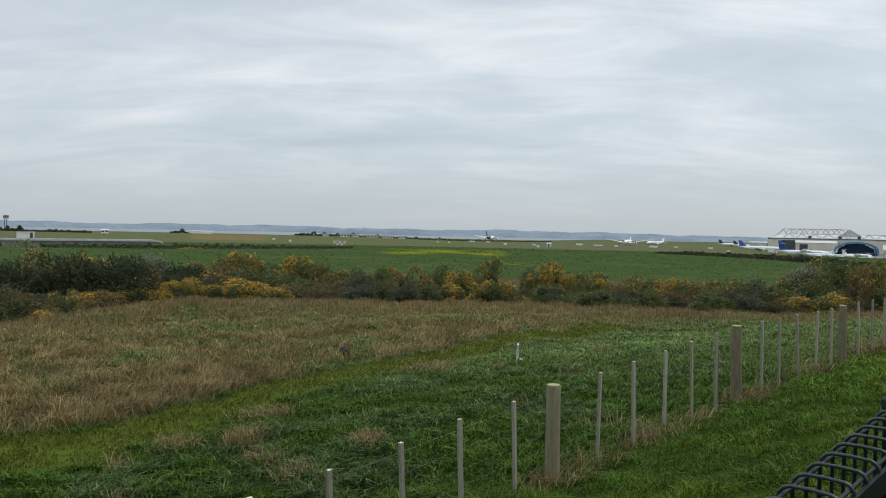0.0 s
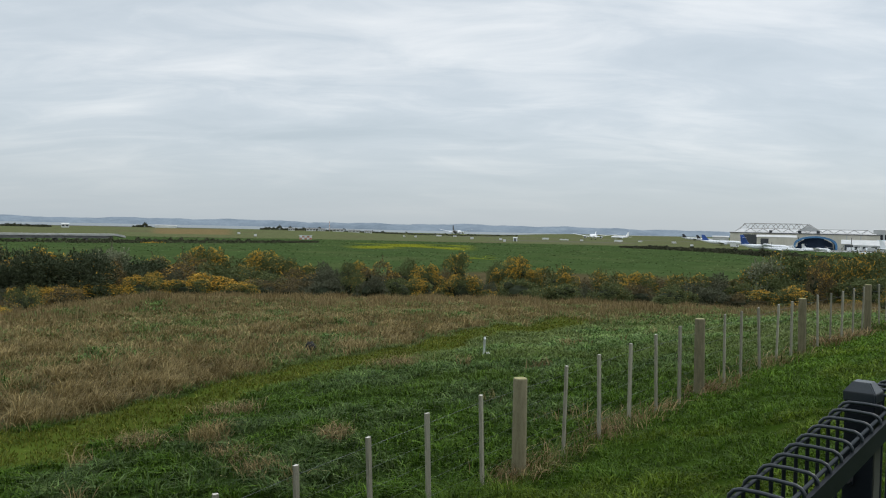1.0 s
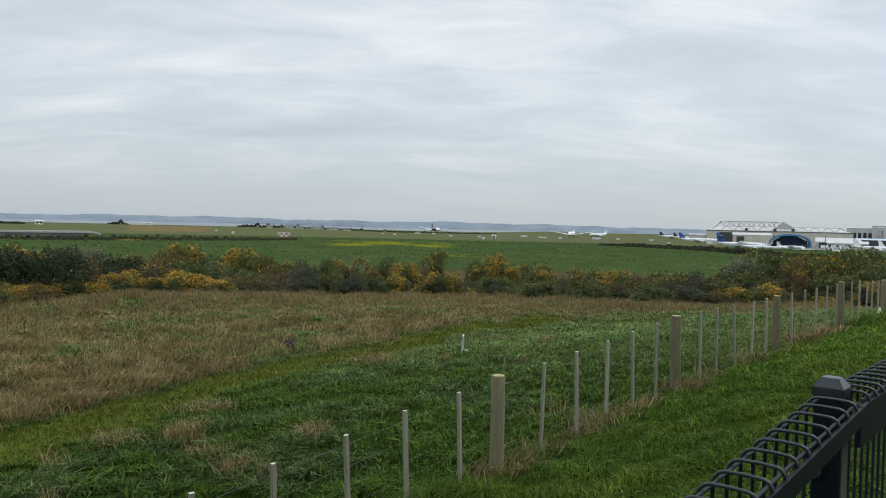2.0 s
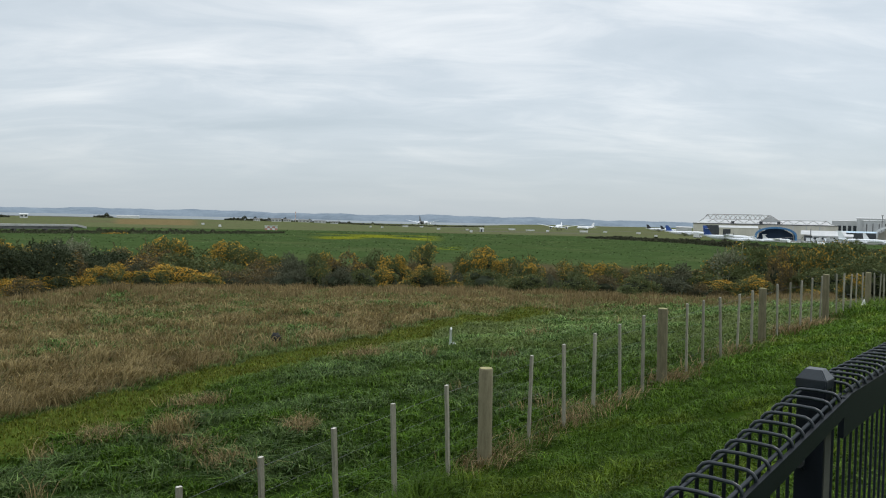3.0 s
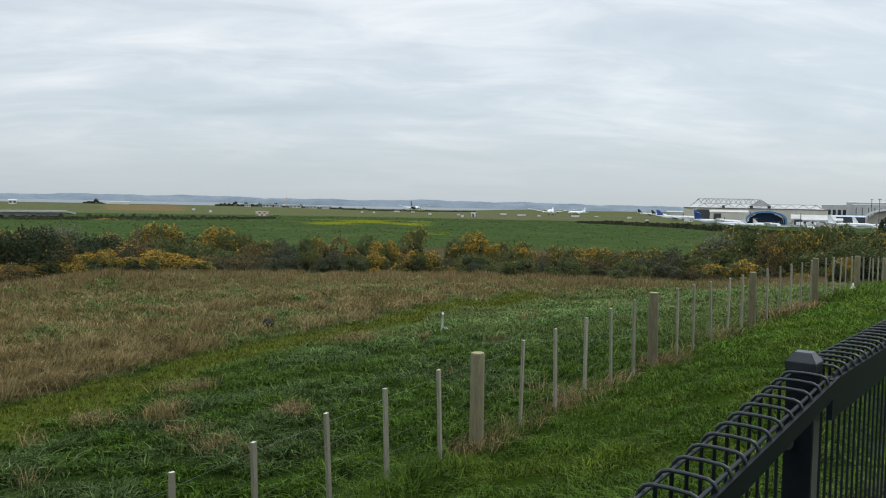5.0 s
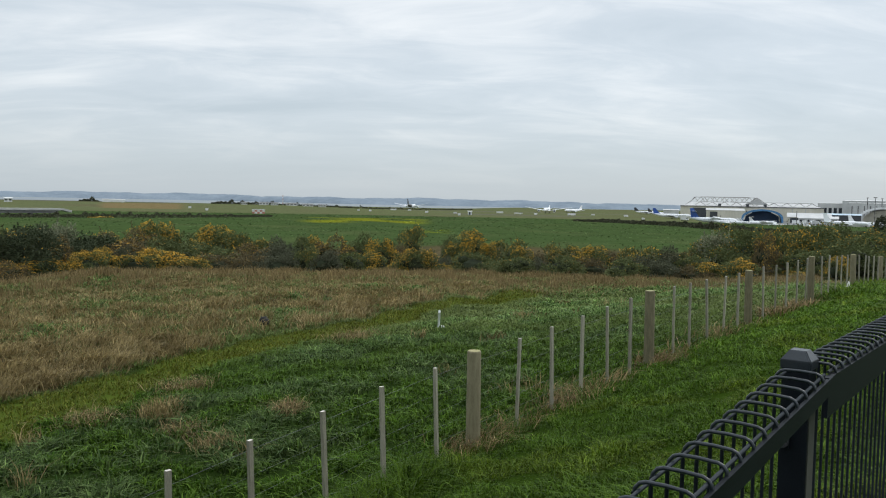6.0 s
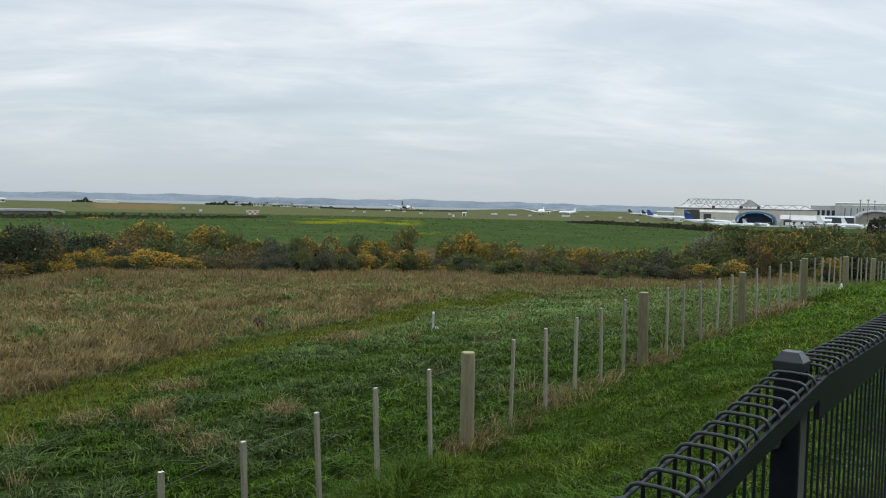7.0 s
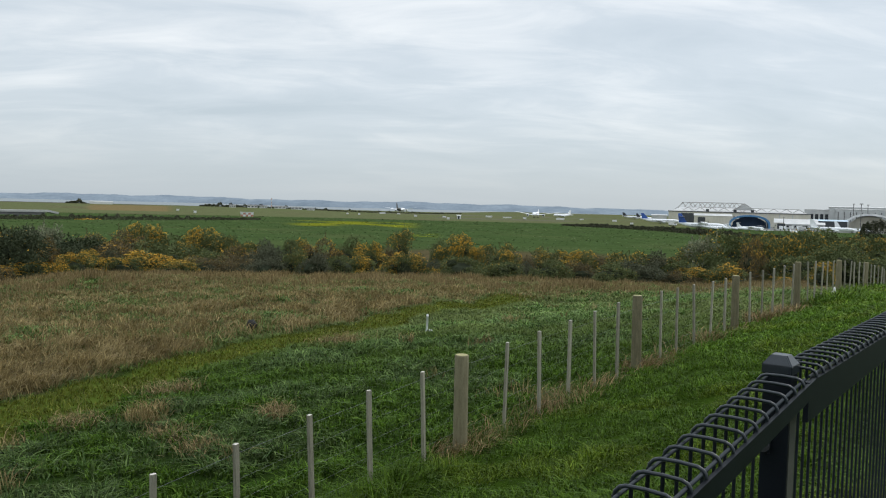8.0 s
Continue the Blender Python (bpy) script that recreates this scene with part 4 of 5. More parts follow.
def airliner(name, m, length, span, body, fin, label, engines="jet", wing="grey_paint", belly=None, low=True, stripe=None, category="aeroplane", fin_h=0.155, lift=0.035):
    """Nose towards +x, wheels on z = 0."""
    th = empty(name, m, label, category)
    k = length
    R = k * 0.047 if engines == "jet" else k * 0.052
    zc = R * 1.75 if engines == "jet" else R * 1.55
    h = k / 2
    prof = [(-h, zc + R * 0.75, R * 0.10), (-h * 0.9, zc + R * 0.62, R * 0.34), (-h * 0.7, zc + R * 0.32, R * 0.70), (-h * 0.42, zc + 0.05 * R, R * 0.97), (-h * 0.2, zc, R), (h * 0.70, zc, R),
            (h * 0.85, zc - 0.05 * R, R * 0.86), (h * 0.94, zc - 0.16 * R, R * 0.56), (h * 0.985, zc - 0.25 * R, R * 0.27), (h, zc - 0.28 * R, R * 0.06)]
    f = part("fuselage", fuselage(prof), body, th, smooth=False)
    for side in (1, -1):
        part("cabin_windows", box(-h * 0.45, side * (R * 0.985) - 0.02, zc + R * 0.16, h * 0.68, side * (R * 0.985) + 0.02, zc + R * 0.27), "glass", f)
        part("cockpit_window", slab([(h * 0.90, side * R * 0.10, zc + R * 0.36), (h * 0.90, side * R * 0.52, zc + R * 0.24), (h * 0.88, side * R * 0.55, zc + R * 0.42), (h * 0.88, side * R * 0.10, zc + R * 0.58)],
                                    [(h * 0.86, side * R * 0.10, zc + R * 0.30), (h * 0.86, side * R * 0.50, zc + R * 0.20), (h * 0.84, side * R * 0.50, zc + R * 0.38), (h * 0.84, side * R * 0.10, zc + R * 0.5)]), "glass", f)
    if belly:
        part("tail_livery", fuselage([(x, z, r * 1.012) for x, z, r in prof[1:5]]), belly, f, "dark painted rear fuselage")
    if stripe:
        part("stripe", box(-h * 0.8, -R * 1.01, zc - R * 0.25, h * 0.6, R * 1.01, zc - R * 0.05), stripe, f)
    part("fin", slab([(-h * 0.60, -0.015 * k * 0.4, zc + R * 0.7), (-h * 0.60, 0.015 * k * 0.4, zc + R * 0.7), (-h * 0.96, 0.002 * k, zc + R * 0.75), (-h * 0.96, -0.002 * k, zc + R * 0.75)],
                     [(-h * 0.88, -0.002 * k, zc + R * 0.7 + k * fin_h), (-h * 0.88, 0.002 * k, zc + R * 0.7 + k * fin_h), (-h * 1.02, 0.001 * k, zc + R * 0.7 + k * fin_h), (-h * 1.02, -0.001 * k, zc + R * 0.7 + k * fin_h)]), fin, th)
    tz = zc + R * 0.5 if engines == "jet" else zc + R * 0.7 + k * 0.15
    wz = zc - R * 0.55 if low else zc + R * 0.9
    sweep = 0.17 * span if engines == "jet" else 0.01 * span
    rise = lift * span if engines == "jet" else 0.01 * span
    for side in (1, -1):
        part("tailplane", wing_solid((-h * 0.74, -h * 0.96, R * 0.2, tz, R * 0.16), (-h * 0.74 - sweep * 0.5, -h * 0.96 - sweep * 0.32, span * 0.165, tz + rise * 0.25, R * 0.05), side), wing, th)
        w = part("wing", wing_solid((h * 0.24, -h * 0.16, R * 0.5, wz, R * 0.42), (h * 0.10 - sweep, h * 0.04 - sweep, span / 2, wz + rise, R * 0.08), side), wing, th)
        if engines == "jet":
            ey, ex = span * 0.165, h * 0.16
            er = R * 0.58
            ez = wz - er * 0.75 + rise * 0.25
            e = part("engine", fuselage([(ex + k * 0.045, ez, er * 0.92), (ex + k * 0.04, ez, er), (ex, ez, er), (ex - k * 0.03, ez, er * 0.75), (ex - k * 0.05, ez, er * 0.45)], 14), wing, th)
            e.matrix_basis = Matrix.Translation((0, side * ey, 0))
            part("intake", fuselage([(ex + k * 0.0455, ez, er * 0.78), (ex + k * 0.041, ez, er * 0.78)], 14), "dark_clad", e)
            part("pylon", box(ex - k * 0.03, -0.15, ez + er * 0.6, ex + k * 0.02, 0.15, wz + rise * 0.3 + 0.2), wing, e)
        else:
            ey, ex = span * 0.15, h * 0.10
            er = R * 0.42
            e = part("engine", fuselage([(ex + k * 0.10, wz - er * 0.2, er * 0.2), (ex + k * 0.085, wz - er * 0.2, er * 0.7), (ex + k * 0.03, wz - er * 0.2, er), (ex - k * 0.06, wz - er * 0.2, er * 0.8), (ex - k * 0.12, wz, er * 0.2)], 12), wing, th)
            e.matrix_basis = Matrix.Translation((0, side * ey, 0))
            for q in range(4):
                c, s_ = math.cos(q * 1.571 + 0.4), math.sin(q * 1.571 + 0.4)
                px = ex + k * 0.088
                part("propeller_blade", tube([(px, c * er * 0.2, wz - er * 0.2 + s_ * er * 0.2), (px, c * k * 0.068, wz - er * 0.2 + s_ * k * 0.068)], [0.06, 0.09], 5), "dark_paint", e)
    for x, ys in ((h * 0.78, (0.0,)), (-h * 0.02, (R * 0.95, -R * 0.95))):
        for y in ys:
            g = part("landing_gear", tube([(x, y, R * 0.3), (x, y, zc - R * 0.6)], R * 0.06, 6), wing, th)
            for dx in ((-0.22, 0.22) if engines == "jet" and ys != (0.0,) else (0,)):
                part("wheel", tube([(x + dx * R, y - R * 0.2, R * 0.24), (x + dx * R, y + R * 0.2, R * 0.24)], R * 0.24, 12), "tyre", g)
    return th


def stand(az, d, heading, dz=0.0):
    """Where an aircraft stands, its nose pointing to a compass-like heading (0 is straight ahead)."""
    p = on_land(az, d, dz)
    return Matrix.Translation(p) @ pose(0, 0, 0, 0, 0, 90 - heading)


airliner("landing_airliner", stand(-0.25, 1450, 13), 63, 60, "white", "dark_paint", "white airliner with a black tail rolling out on the runway", belly="dark_paint", wing="white", lift=0.10)
airliner("airliner", stand(9.2, 1060, 196), 56, 60, "white", "white", "white wide-bodied airliner taxiing on the far taxiway", wing="white", fin_h=0.075, lift=0.08)
airliner("airliner", stand(11.0, 1230, 230), 40, 36, "white", "white", "small white airliner waiting beyond the taxiway", wing="white")
airliner("turboprop", stand(20.25, 540, 113), 28.5, 27, "white", "blue_paint", "white turboprop airliner with a blue tail on the apron", engines="prop", low=False, wing="white", fin_h=0.215)
airliner("turboprop", stand(21.1, 530, 120), 17, 17, "white", "white", "small white twin-propeller aircraft on the apron", engines="prop", low=True, wing="white")
airliner("jet_airliner", stand(17.6, 760, 105), 34, 32, "white", "blue_paint", "white airliner with a dark blue tail by the hangar", wing="grey_paint")
airliner("jet_airliner", stand(15.9, 1250, 100), 36, 34, "white", "dark_paint", "white airliner with a black tail parked far off", wing="grey_paint")
airliner("jet_airliner", stand(16.8, 1150, 110), 33, 30, "white", "dark_paint", "white airliner with a black tail parked far off", wing="grey_paint")
airliner("light_aircraft", stand(22.5, 540, 140), 14, 16, "white", "white", "white twin-propeller aircraft before the blue hangar", engines="prop", low=True, wing="white")
airliner("light_aircraft", stand(23.3, 548, 128), 17, 19, "white", "white", "white twin-propeller aircraft before the blue hangar", engines="prop", low=False, wing="white")
airliner("light_aircraft", stand(24.0, 525, 200), 12, 15, "white", "white", "white twin-propeller aircraft on the apron", engines="prop", low=True, wing="white")
airliner("light_aircraft", stand(25.9, 500, 185), 11, 20, "white", "white", "small white aircraft with dark engines on the apron", engines="prop", low=False, wing="white")
airliner("old_airliner", stand(28.15, 560, 112), 25.5, 25, "white", "white", "plain white retired airliner on the grass apron", wing="white", fin_h=0.20)
airliner("old_airliner", stand(29.3, 585, 116), 21, 20, "white", "white", "plain white retired airliner beside another", wing="white", fin_h=0.22)



def service_truck(m, label, body):
    """A small airfield van or truck, nose towards +x."""
    th = empty("service_truck", m, label, "truck", "apron vehicles")
    part("box_body", box(-3.0, -1.1, 0.7, 0.9, 1.1, 2.9, bevel=0.08), body, th)
    cab = part("cab", slab([(0.95, -1.0, 0.6), (2.9, -1.0, 0.6), (2.9, -1.0, 1.3), (2.2, -1.0, 2.2), (0.95, -1.0, 2.2)], [(0.95, 1.0, 0.6), (2.9, 1.0, 0.6), (2.9, 1.0, 1.3), (2.2, 1.0, 2.2), (0.95, 1.0, 2.2)]), "white", th)
    for sy in (-1, 1):
        part("side_window", box(1.15, sy * 1.0 - 0.02, 1.4, 2.1, sy * 1.0 + 0.02, 2.05), "glass", cab)
    part("chassis", box(-3.0, -0.8, 0.45, 2.8, 0.8, 0.68), "truss_dark", th)
    for x in (-2.0, 2.0):
        for sy in (-1, 1):
            part("wheel", tube([(x, sy * 0.75, 0.42), (x, sy * 1.05, 0.42)], 0.42, 12), "tyre", th)


for az, d, turn, body in ((25.35, 585, 100, "white"), (25.75, 592, 20, "white_wall"), (26.2, 600, 200, "white"), (26.5, 588, 95, "cladding"), (21.75, 600, 30, "white"), (18.4, 640, 110, "white_wall"), (30.2, 610, 80, "white")):
    service_truck(stand(az, d, turn), "small white service truck on the apron" if body != "cladding" else "small grey service truck on the apron", body)

# ---- hangars and airfield buildings ----


def facing(az, d, turn=0.0, dz=0.0):
    """A frame on the ground whose x runs to the right as seen from the field and y away from it."""
    p = on_land(az, d, dz)
    return Matrix.Translation(p) @ pose(0, 0, 0, 0, 0, -az + turn)


def big_hangar():
    th = empty("hangar", facing(18.1, 790), "large cream hangar with an outside roof of pale trusses", "hangar")
    W, D, H = 122, 50, 11.6
    part("wall", box(0, 0, -2, W, D, H), "cream", th)
    part("gutter", box(-0.5, -0.6, H, W + 0.5, D, H + 0.7), "truss_dark", th)
    part("hangar_door", box(11, -0.4, -1, 27, 0.0, H - 1.2), "dark_clad", th, "dark panel at the hangar door")
    rw = part("roof", slab([(3, 2, H + 0.7), (W - 2, 2, H + 0.7), (W - 2, D, H + 0.7), (3, D, H + 0.7)], [(10, 14, H + 4.2), (W - 12, 14, H + 4.2), (W - 12, D - 12, H + 4.2), (10, D - 12, H + 4.2)]), "roof", th)
    for x in range(30, 118, 11):
        fr = part("wall_post", box(x - 0.35, -0.25, -1, x + 0.35, 0.0, H - 0.5), "cladding", th)
    for x0, x1 in ((36, 37), (46, 47), (36, 47), (57, 58), (66, 67), (57, 67)):
        z0, z1 = (H - 7, H - 3) if x1 - x0 < 2 else (H - 6.2, H - 5.6)
        part("pipe_frame", box(x0, -0.5, z0, x1, -0.26, z1), "truss_dark", th)
    for x in (33, 57, 72):
        part("roof_vent", box(x, 0.2, H + 0.9, x + 2.6, 2.4, H + 2.9), "dark_clad", th)

    # open trusses over the roof, one line behind the other
    def truss(y, x0, x1, zb, zt, n):
        bm = bmesh.new()
        step = (x1 - x0) / n
        for k in range(n):
            a, b, c = x0 + k * step, x0 + (k + 0.5) * step, x0 + (k + 1) * step
            add_tube(bm, [(a, y, zb), (b, y, zt)], 0.28, 5)
            add_tube(bm, [(b, y, zt), (c, y, zb)], 0.28, 5)
        add_tube(bm, [(x0, y, zb), (x1, y, zb)], 0.22, 5)
        add_tube(bm, [(x0 + step / 2, y, zt), (x1 - step / 2, y, zt)], 0.20, 5)
        part("truss", bm, "truss", th)

    truss(4, 12, 118, H + 0.9, H + 4.4, 10)
    truss(16, 8, 70, H + 3.0, H + 8.8, 7)
    truss(30, 14, 66, H + 4.0, H + 9.3, 6)
    for y in (16, 30):
        part("truss_end", tube([(4, y, H + 1), (14, y, H + 9.0)], 0.25, 5), "truss", th)
    gable = slab([(58, 3, H + 2.5), (66, 3, H + 8.0), (75, 3, H + 2.5)], [(58, 3.8, H + 2.5), (66, 3.8, H + 8.0), (75, 3.8, H + 2.5)])
    part("gable", gable, "roof", th)
    for a, b in (((56.5, 2.6, H + 2), (66, 2.6, H + 8.6)), ((66, 2.6, H + 8.6), (76.5, 2.6, H + 2))):
        part("gable_edge", tube([a, b], 0.3, 5), "truss", th)


big_hangar()


def arch_solid(w, h, y0, y1, inset, n=14):
    """A vaulted shell."""
    bm = bmesh.new()
    def ring(y, k):
        arc = [((w / 2 - k) * math.cos(math.pi * i / n), (h - k) * (0.30 + 0.70 * math.sin(math.pi * i / n) ** 0.9)) for i in range(n + 1)]
        arc = [(w / 2 - k, -0.5)] + arc + [(k - w / 2, -0.5)]
        return [bm.verts.new((x + w / 2, y, z)) for x, z in arc]
    a, b, c, d = ring(y0, 0), ring(y1, 0), ring(y0, inset), ring(y1, inset)
    for i in range(n + 2):
        for p, q in ((a, b), (b, d), (d, c), (c, a)):
            bm.faces.new((p[i], p[i + 1], q[i + 1], q[i]))
    bmesh.ops.recalc_face_normals(bm, faces=bm.faces)
    return bm


def arch_hangar(az, d, w, h, material, label, interior="dark_clad", depth=30, roof_side=None):
    th = empty("arched_hangar", facing(az, d), label, "hangar")
    part("canopy", arch_solid(w, h, -4, 6, 1.4), material, th, "arched sheet canopy")
    part("vault", arch_solid(w - 1.6, h - 0.9, 6, depth, 0.4), "roof_pale", th).matrix_basis = Matrix.Translation((0.8, 0, 0))
    part("back_wall", slab([(1, depth - 1, 0), (w - 1, depth - 1, 0), (w * 0.72, depth - 1, h * 0.8), (w / 2, depth - 1, h * 0.9), (w * 0.28, depth - 1, h * 0.8)], [(1, depth, 0), (w - 1, depth, 0), (w * 0.72, depth, h * 0.8), (w / 2, depth, h * 0.9), (w * 0.28, depth, h * 0.8)]), interior, th)
    # flat panel across the front; in navy it paints the hangar's inner shade
    part("front_panel", slab([(2.2, 4, -0.5), (w - 2.2, 4, -0.5), (w * 0.9, 4, h * 0.45), (w * 0.75, 4, h * 0.72), (w * 0.5, 4, h * 0.84), (w * 0.25, 4, h * 0.72), (w * 0.1, 4, h * 0.45)],
                            [(2.2, 4.4, -0.5), (w - 2.2, 4.4, -0.5), (w * 0.9, 4.4, h * 0.45), (w * 0.75, 4.4, h * 0.72), (w * 0.5, 4.4, h * 0.84), (w * 0.25, 4.4, h * 0.72), (w * 0.1, 4.4, h * 0.45)]), interior, th)
    return th


arch_hangar(21.97, 655, 29, 9.8, "roof_blue", "blue arched hangar with a dark open front", interior="navy")
arch_hangar(28.85, 700, 34, 13.2, "white_wall", "white arched hangar with a pale blue roof", interior="cream", depth=36)


def shed(name, az, d, w, depth, h, wall, roof, label, turn=0.0, roof_rise=1.2, windows=0, door=None, category="building", group=""):
    th = empty(name, facing(az, d, turn), label, category, group)
    b = part("wall", box(0, 0, -1.5, w, depth, h), wall, th)
    part("roof", slab([(-0.4, -0.4, h), (w + 0.4, -0.4, h), (w + 0.4, depth + 0.4, h), (-0.4, depth + 0.4, h)], [(-0.4, depth * 0.45, h + roof_rise), (w + 0.4, depth * 0.45, h + roof_rise), (w + 0.4, depth * 0.55, h + roof_rise), (-0.4, depth * 0.55, h + roof_rise)]), roof, th)
    for k in range(windows):
        x = w * (k + 0.5) / windows
        part("window", box(x - w / windows * 0.32, -0.12, h * 0.35, x + w / windows * 0.32, -0.002, h * 0.75), "glass", th)
    if door:
        part("doorway", box(door[0], -0.15, -0.5, door[1], -0.003, h * 0.85), "dark_clad", th)
    return th


shed("engine_workshop", 19.75, 722, 30, 14, 8.4, "cream", "roof", "cream workshop before the large hangar", roof_rise=1.8, door=(3, 9))
shed("low_hangar", 24.75, 668, 30, 18, 4.6, "cream", "roof", "low hangar annexe with a pale sheet roof", roof_rise=3.0, door=(2, 14))
shed("low_hangar", 25.4, 640, 26, 14, 4.0, "cladding", "roof", "low grey annexe with a pale sheet roof", roof_rise=1.6, windows=5)
shed("low_hangar", 26.75, 690, 27, 14, 6.6, "dark_clad", "roof_pale", "dark fronted annexe with a blue roof", roof_rise=1.2)
shed("freight_building", 26.5, 850, 21.5, 30, 17.0, "cladding", "cladding", "grey freight building with dark window strips", roof_rise=0.6, windows=5)
shed("freight_building", 27.9, 840, 84, 40, 19.6, "cladding", "roof", "long grey freight building with a flat roof", roof_rise=0.9)
ribs = shed("freight_hall", 28.3, 836, 70, 3, 17.5, "cladding", "roof", "pale ribbed front of the freight building", roof_rise=0.4)
for k in range(14):
    part("wall_rib", box(k * 5.0 + 2, -0.5, -1, k * 5.0 + 2.6, -0.002, 15.0), "truss_dark", ribs)
shed("terminal_shed", 17.0, 900, 16, 12, 7.5, "cladding", "roof", "grey airfield shed among parked airliners", roof_rise=1.0)
for az, d, w, h in ((-10.7, 1040, 12, 3.0), (-9.9, 1030, 9, 2.6), (-8.9, 1040, 14, 2.4), (-7.8, 1060, 14, 2.2), (-11.9, 1080, 8, 2.6), (-6.7, 1100, 10, 2.2)):
    shed("airfield_hut", az, d, w, 7, h, "white_wall", "concrete_dark", "low white airfield hut with a dark roof", roof_rise=1.0, windows=3, category="hut", group="airfield huts")
shed("white_shed", -31.05, 660, 11.5, 8, 4.4, "white_wall", "concrete_dark", "white flat-roofed shed on the airfield", roof_rise=0.4, door=(8.5, 10.5))
shed("white_shed", -26.2, 900, 7, 6, 3.6, "white_wall", "white_wall", "small white hut on the grass", roof_rise=0.8, windows=2)
shed("white_shed", -20.6, 1500, 36, 12, 5.5, "white_wall", "roof", "long white building near the shore", roof_rise=1.0)
shed("white_hut", 3.7, 700, 3.4, 3, 3.0, "white_wall", "white_wall", "small white equipment hut on the airfield", roof_rise=0.5, category="hut", door=(0.8, 2.2))


def marker_hut(az, d, w, h):
    th = empty("marker_hut", facing(az, d), "red and white checked equipment hut on the airfield", "hut")
    part("wall", box(0, 0, -0.5, w, 3, h), "white_wall", th)
    n = 5
    for i in range(n):
        for j in range(2):
            if (i + j) % 2 == 0:
                part("red_panel", box(w * i / n, -0.06, h * j / 2, w * (i + 1) / n, -0.002, h * (j + 1) / 2), "red", th)
    part("roof", box(-0.3, -0.3, h, w + 0.3, 3.3, h + 0.35), "white_wall", th)


marker_hut(-11.15, 555, 8.2, 2.5)


def airfield_signs():
    rng = random.Random(9)
    spots = ((-1.7, 1000, 7), (-0.5, 980, 4), (2.7, 760, 3), (5.7, 880, 7), (6.9, 850, 9), (8.3, 800, 3), (10.6, 820, 8), (12.2, 860, 4), (14.4, 800, 4), (0.7, 760, 3), (-4.0, 800, 2.2), (-3.2, 790, 2.2), (3.0, 620, 2.0), (-15.3, 720, 2.4), (-14.2, 640, 2.0), (15.6, 620, 2.2))
    for az, d, w in spots:
        th = empty("airfield_sign", facing(az, d), "white airfield sign board on short legs", "sign", "airfield signs")
        h = rng.uniform(1.6, 2.4)
        part("board", box(0, -0.1, 0.5, w, 0.15, h), "white_wall", th)
        for x in (w * 0.15, w * 0.85):
            part("leg", box(x - 0.08, -0.05, -0.4, x + 0.08, 0.1, 0.5), "truss_dark", th)


airfield_signs()


def mast(az, d, h, label, head=0.0, striped=False, name="mast"):
    th = empty(name, Matrix.Translation(on_land(az, d)), label, "mast")
    n = 6
    for k in range(n):
        part("section", tube([(0, 0, h * k / n - (0.5 if k == 0 else 0)), (0, 0, h * (k + 1) / n)], 0.32 * d / 900, 6), ("red" if (k % 2) else "white_wall") if striped else "truss_dark", th)
    if head:
        part("lamp_head", box(-head, -0.3, h - 0.2, head, 0.3, h + 0.5), "truss", th)
    return th


mast(-9.1, 1030, 12.5, "tall red and white radio mast", striped=True)
mast(29.73, 600, 18.5, "floodlight mast above the apron", 1.0)
mast(29.3, 760, 21, "floodlight mast above the apron", 0.8)
mast(30.1, 760, 20.5, "floodlight mast above the apron", 0.8)
mast(25.3, 560, 9, "light pole on the apron")


def radar_tower():
    th = empty("radar_tower", Matrix.Translation(on_land(-31.65, 1000)), "radar tower with a dark rotating aerial", "tower")
    for x in (-1.5, 1.5):
        part("leg", tube([(x, 0, -1), (x * 0.7, 0, 13)], 0.35, 6), "truss_dark", th)
    part("platform", box(-2.4, -1.5, 13, 2.4, 1.5, 13.8), "concrete", th)
    part("aerial", slab([(-3, -0.4, 14.2), (3, -0.4, 14.2), (3, 0.6, 17), (-3, 0.6, 17)], [(-3, 0.1, 14.2), (3, 0.1, 14.2), (3, 1.1, 17), (-3, 1.1, 17)]), "truss_dark", th)


radar_tower()


def causeway():
    """The long low concrete causeway on trestles at the airfield's edge."""
    a, b = on_land(-34.5, 398), on_land(-22.9, 420)
    th = empty("causeway", Matrix.Translation(a) @ pose(0, 0, 0, 0, 0, math.degrees(math.atan2(b.y - a.y, b.x - a.x))), "long low concrete causeway on short trestles", "causeway")
    n = (Vector((b.x, b.y, 0)) - Vector((a.x, a.y, 0))).length
    part("deck", box(0, 0, 2.6, n, 6, 3.5), "concrete", th)
    # darker beam along the strip below the pale deck
    part("beam", box(0, 0.4, 1.3, n - 2, 5.6, 2.6), "concrete_dark", th)
    part("ramp_end", slab([(n, 0, 3.5), (n, 6, 3.5), (n, 6, 2.6), (n, 0, 2.6)], [(n + 4, 0, 2.6), (n + 4, 6, 2.6), (n + 4, 6, 1.6), (n + 4, 0, 1.6)]), "concrete", th)
    k = 4
    while k < n - 4:
        part("trestle", box(k, 0.8, -1.5, k + 1.0, 5.2, 1.3), "concrete_dark", th)
        k += 13.5


causeway()

# ---- grass, drawn out blade by blade ----


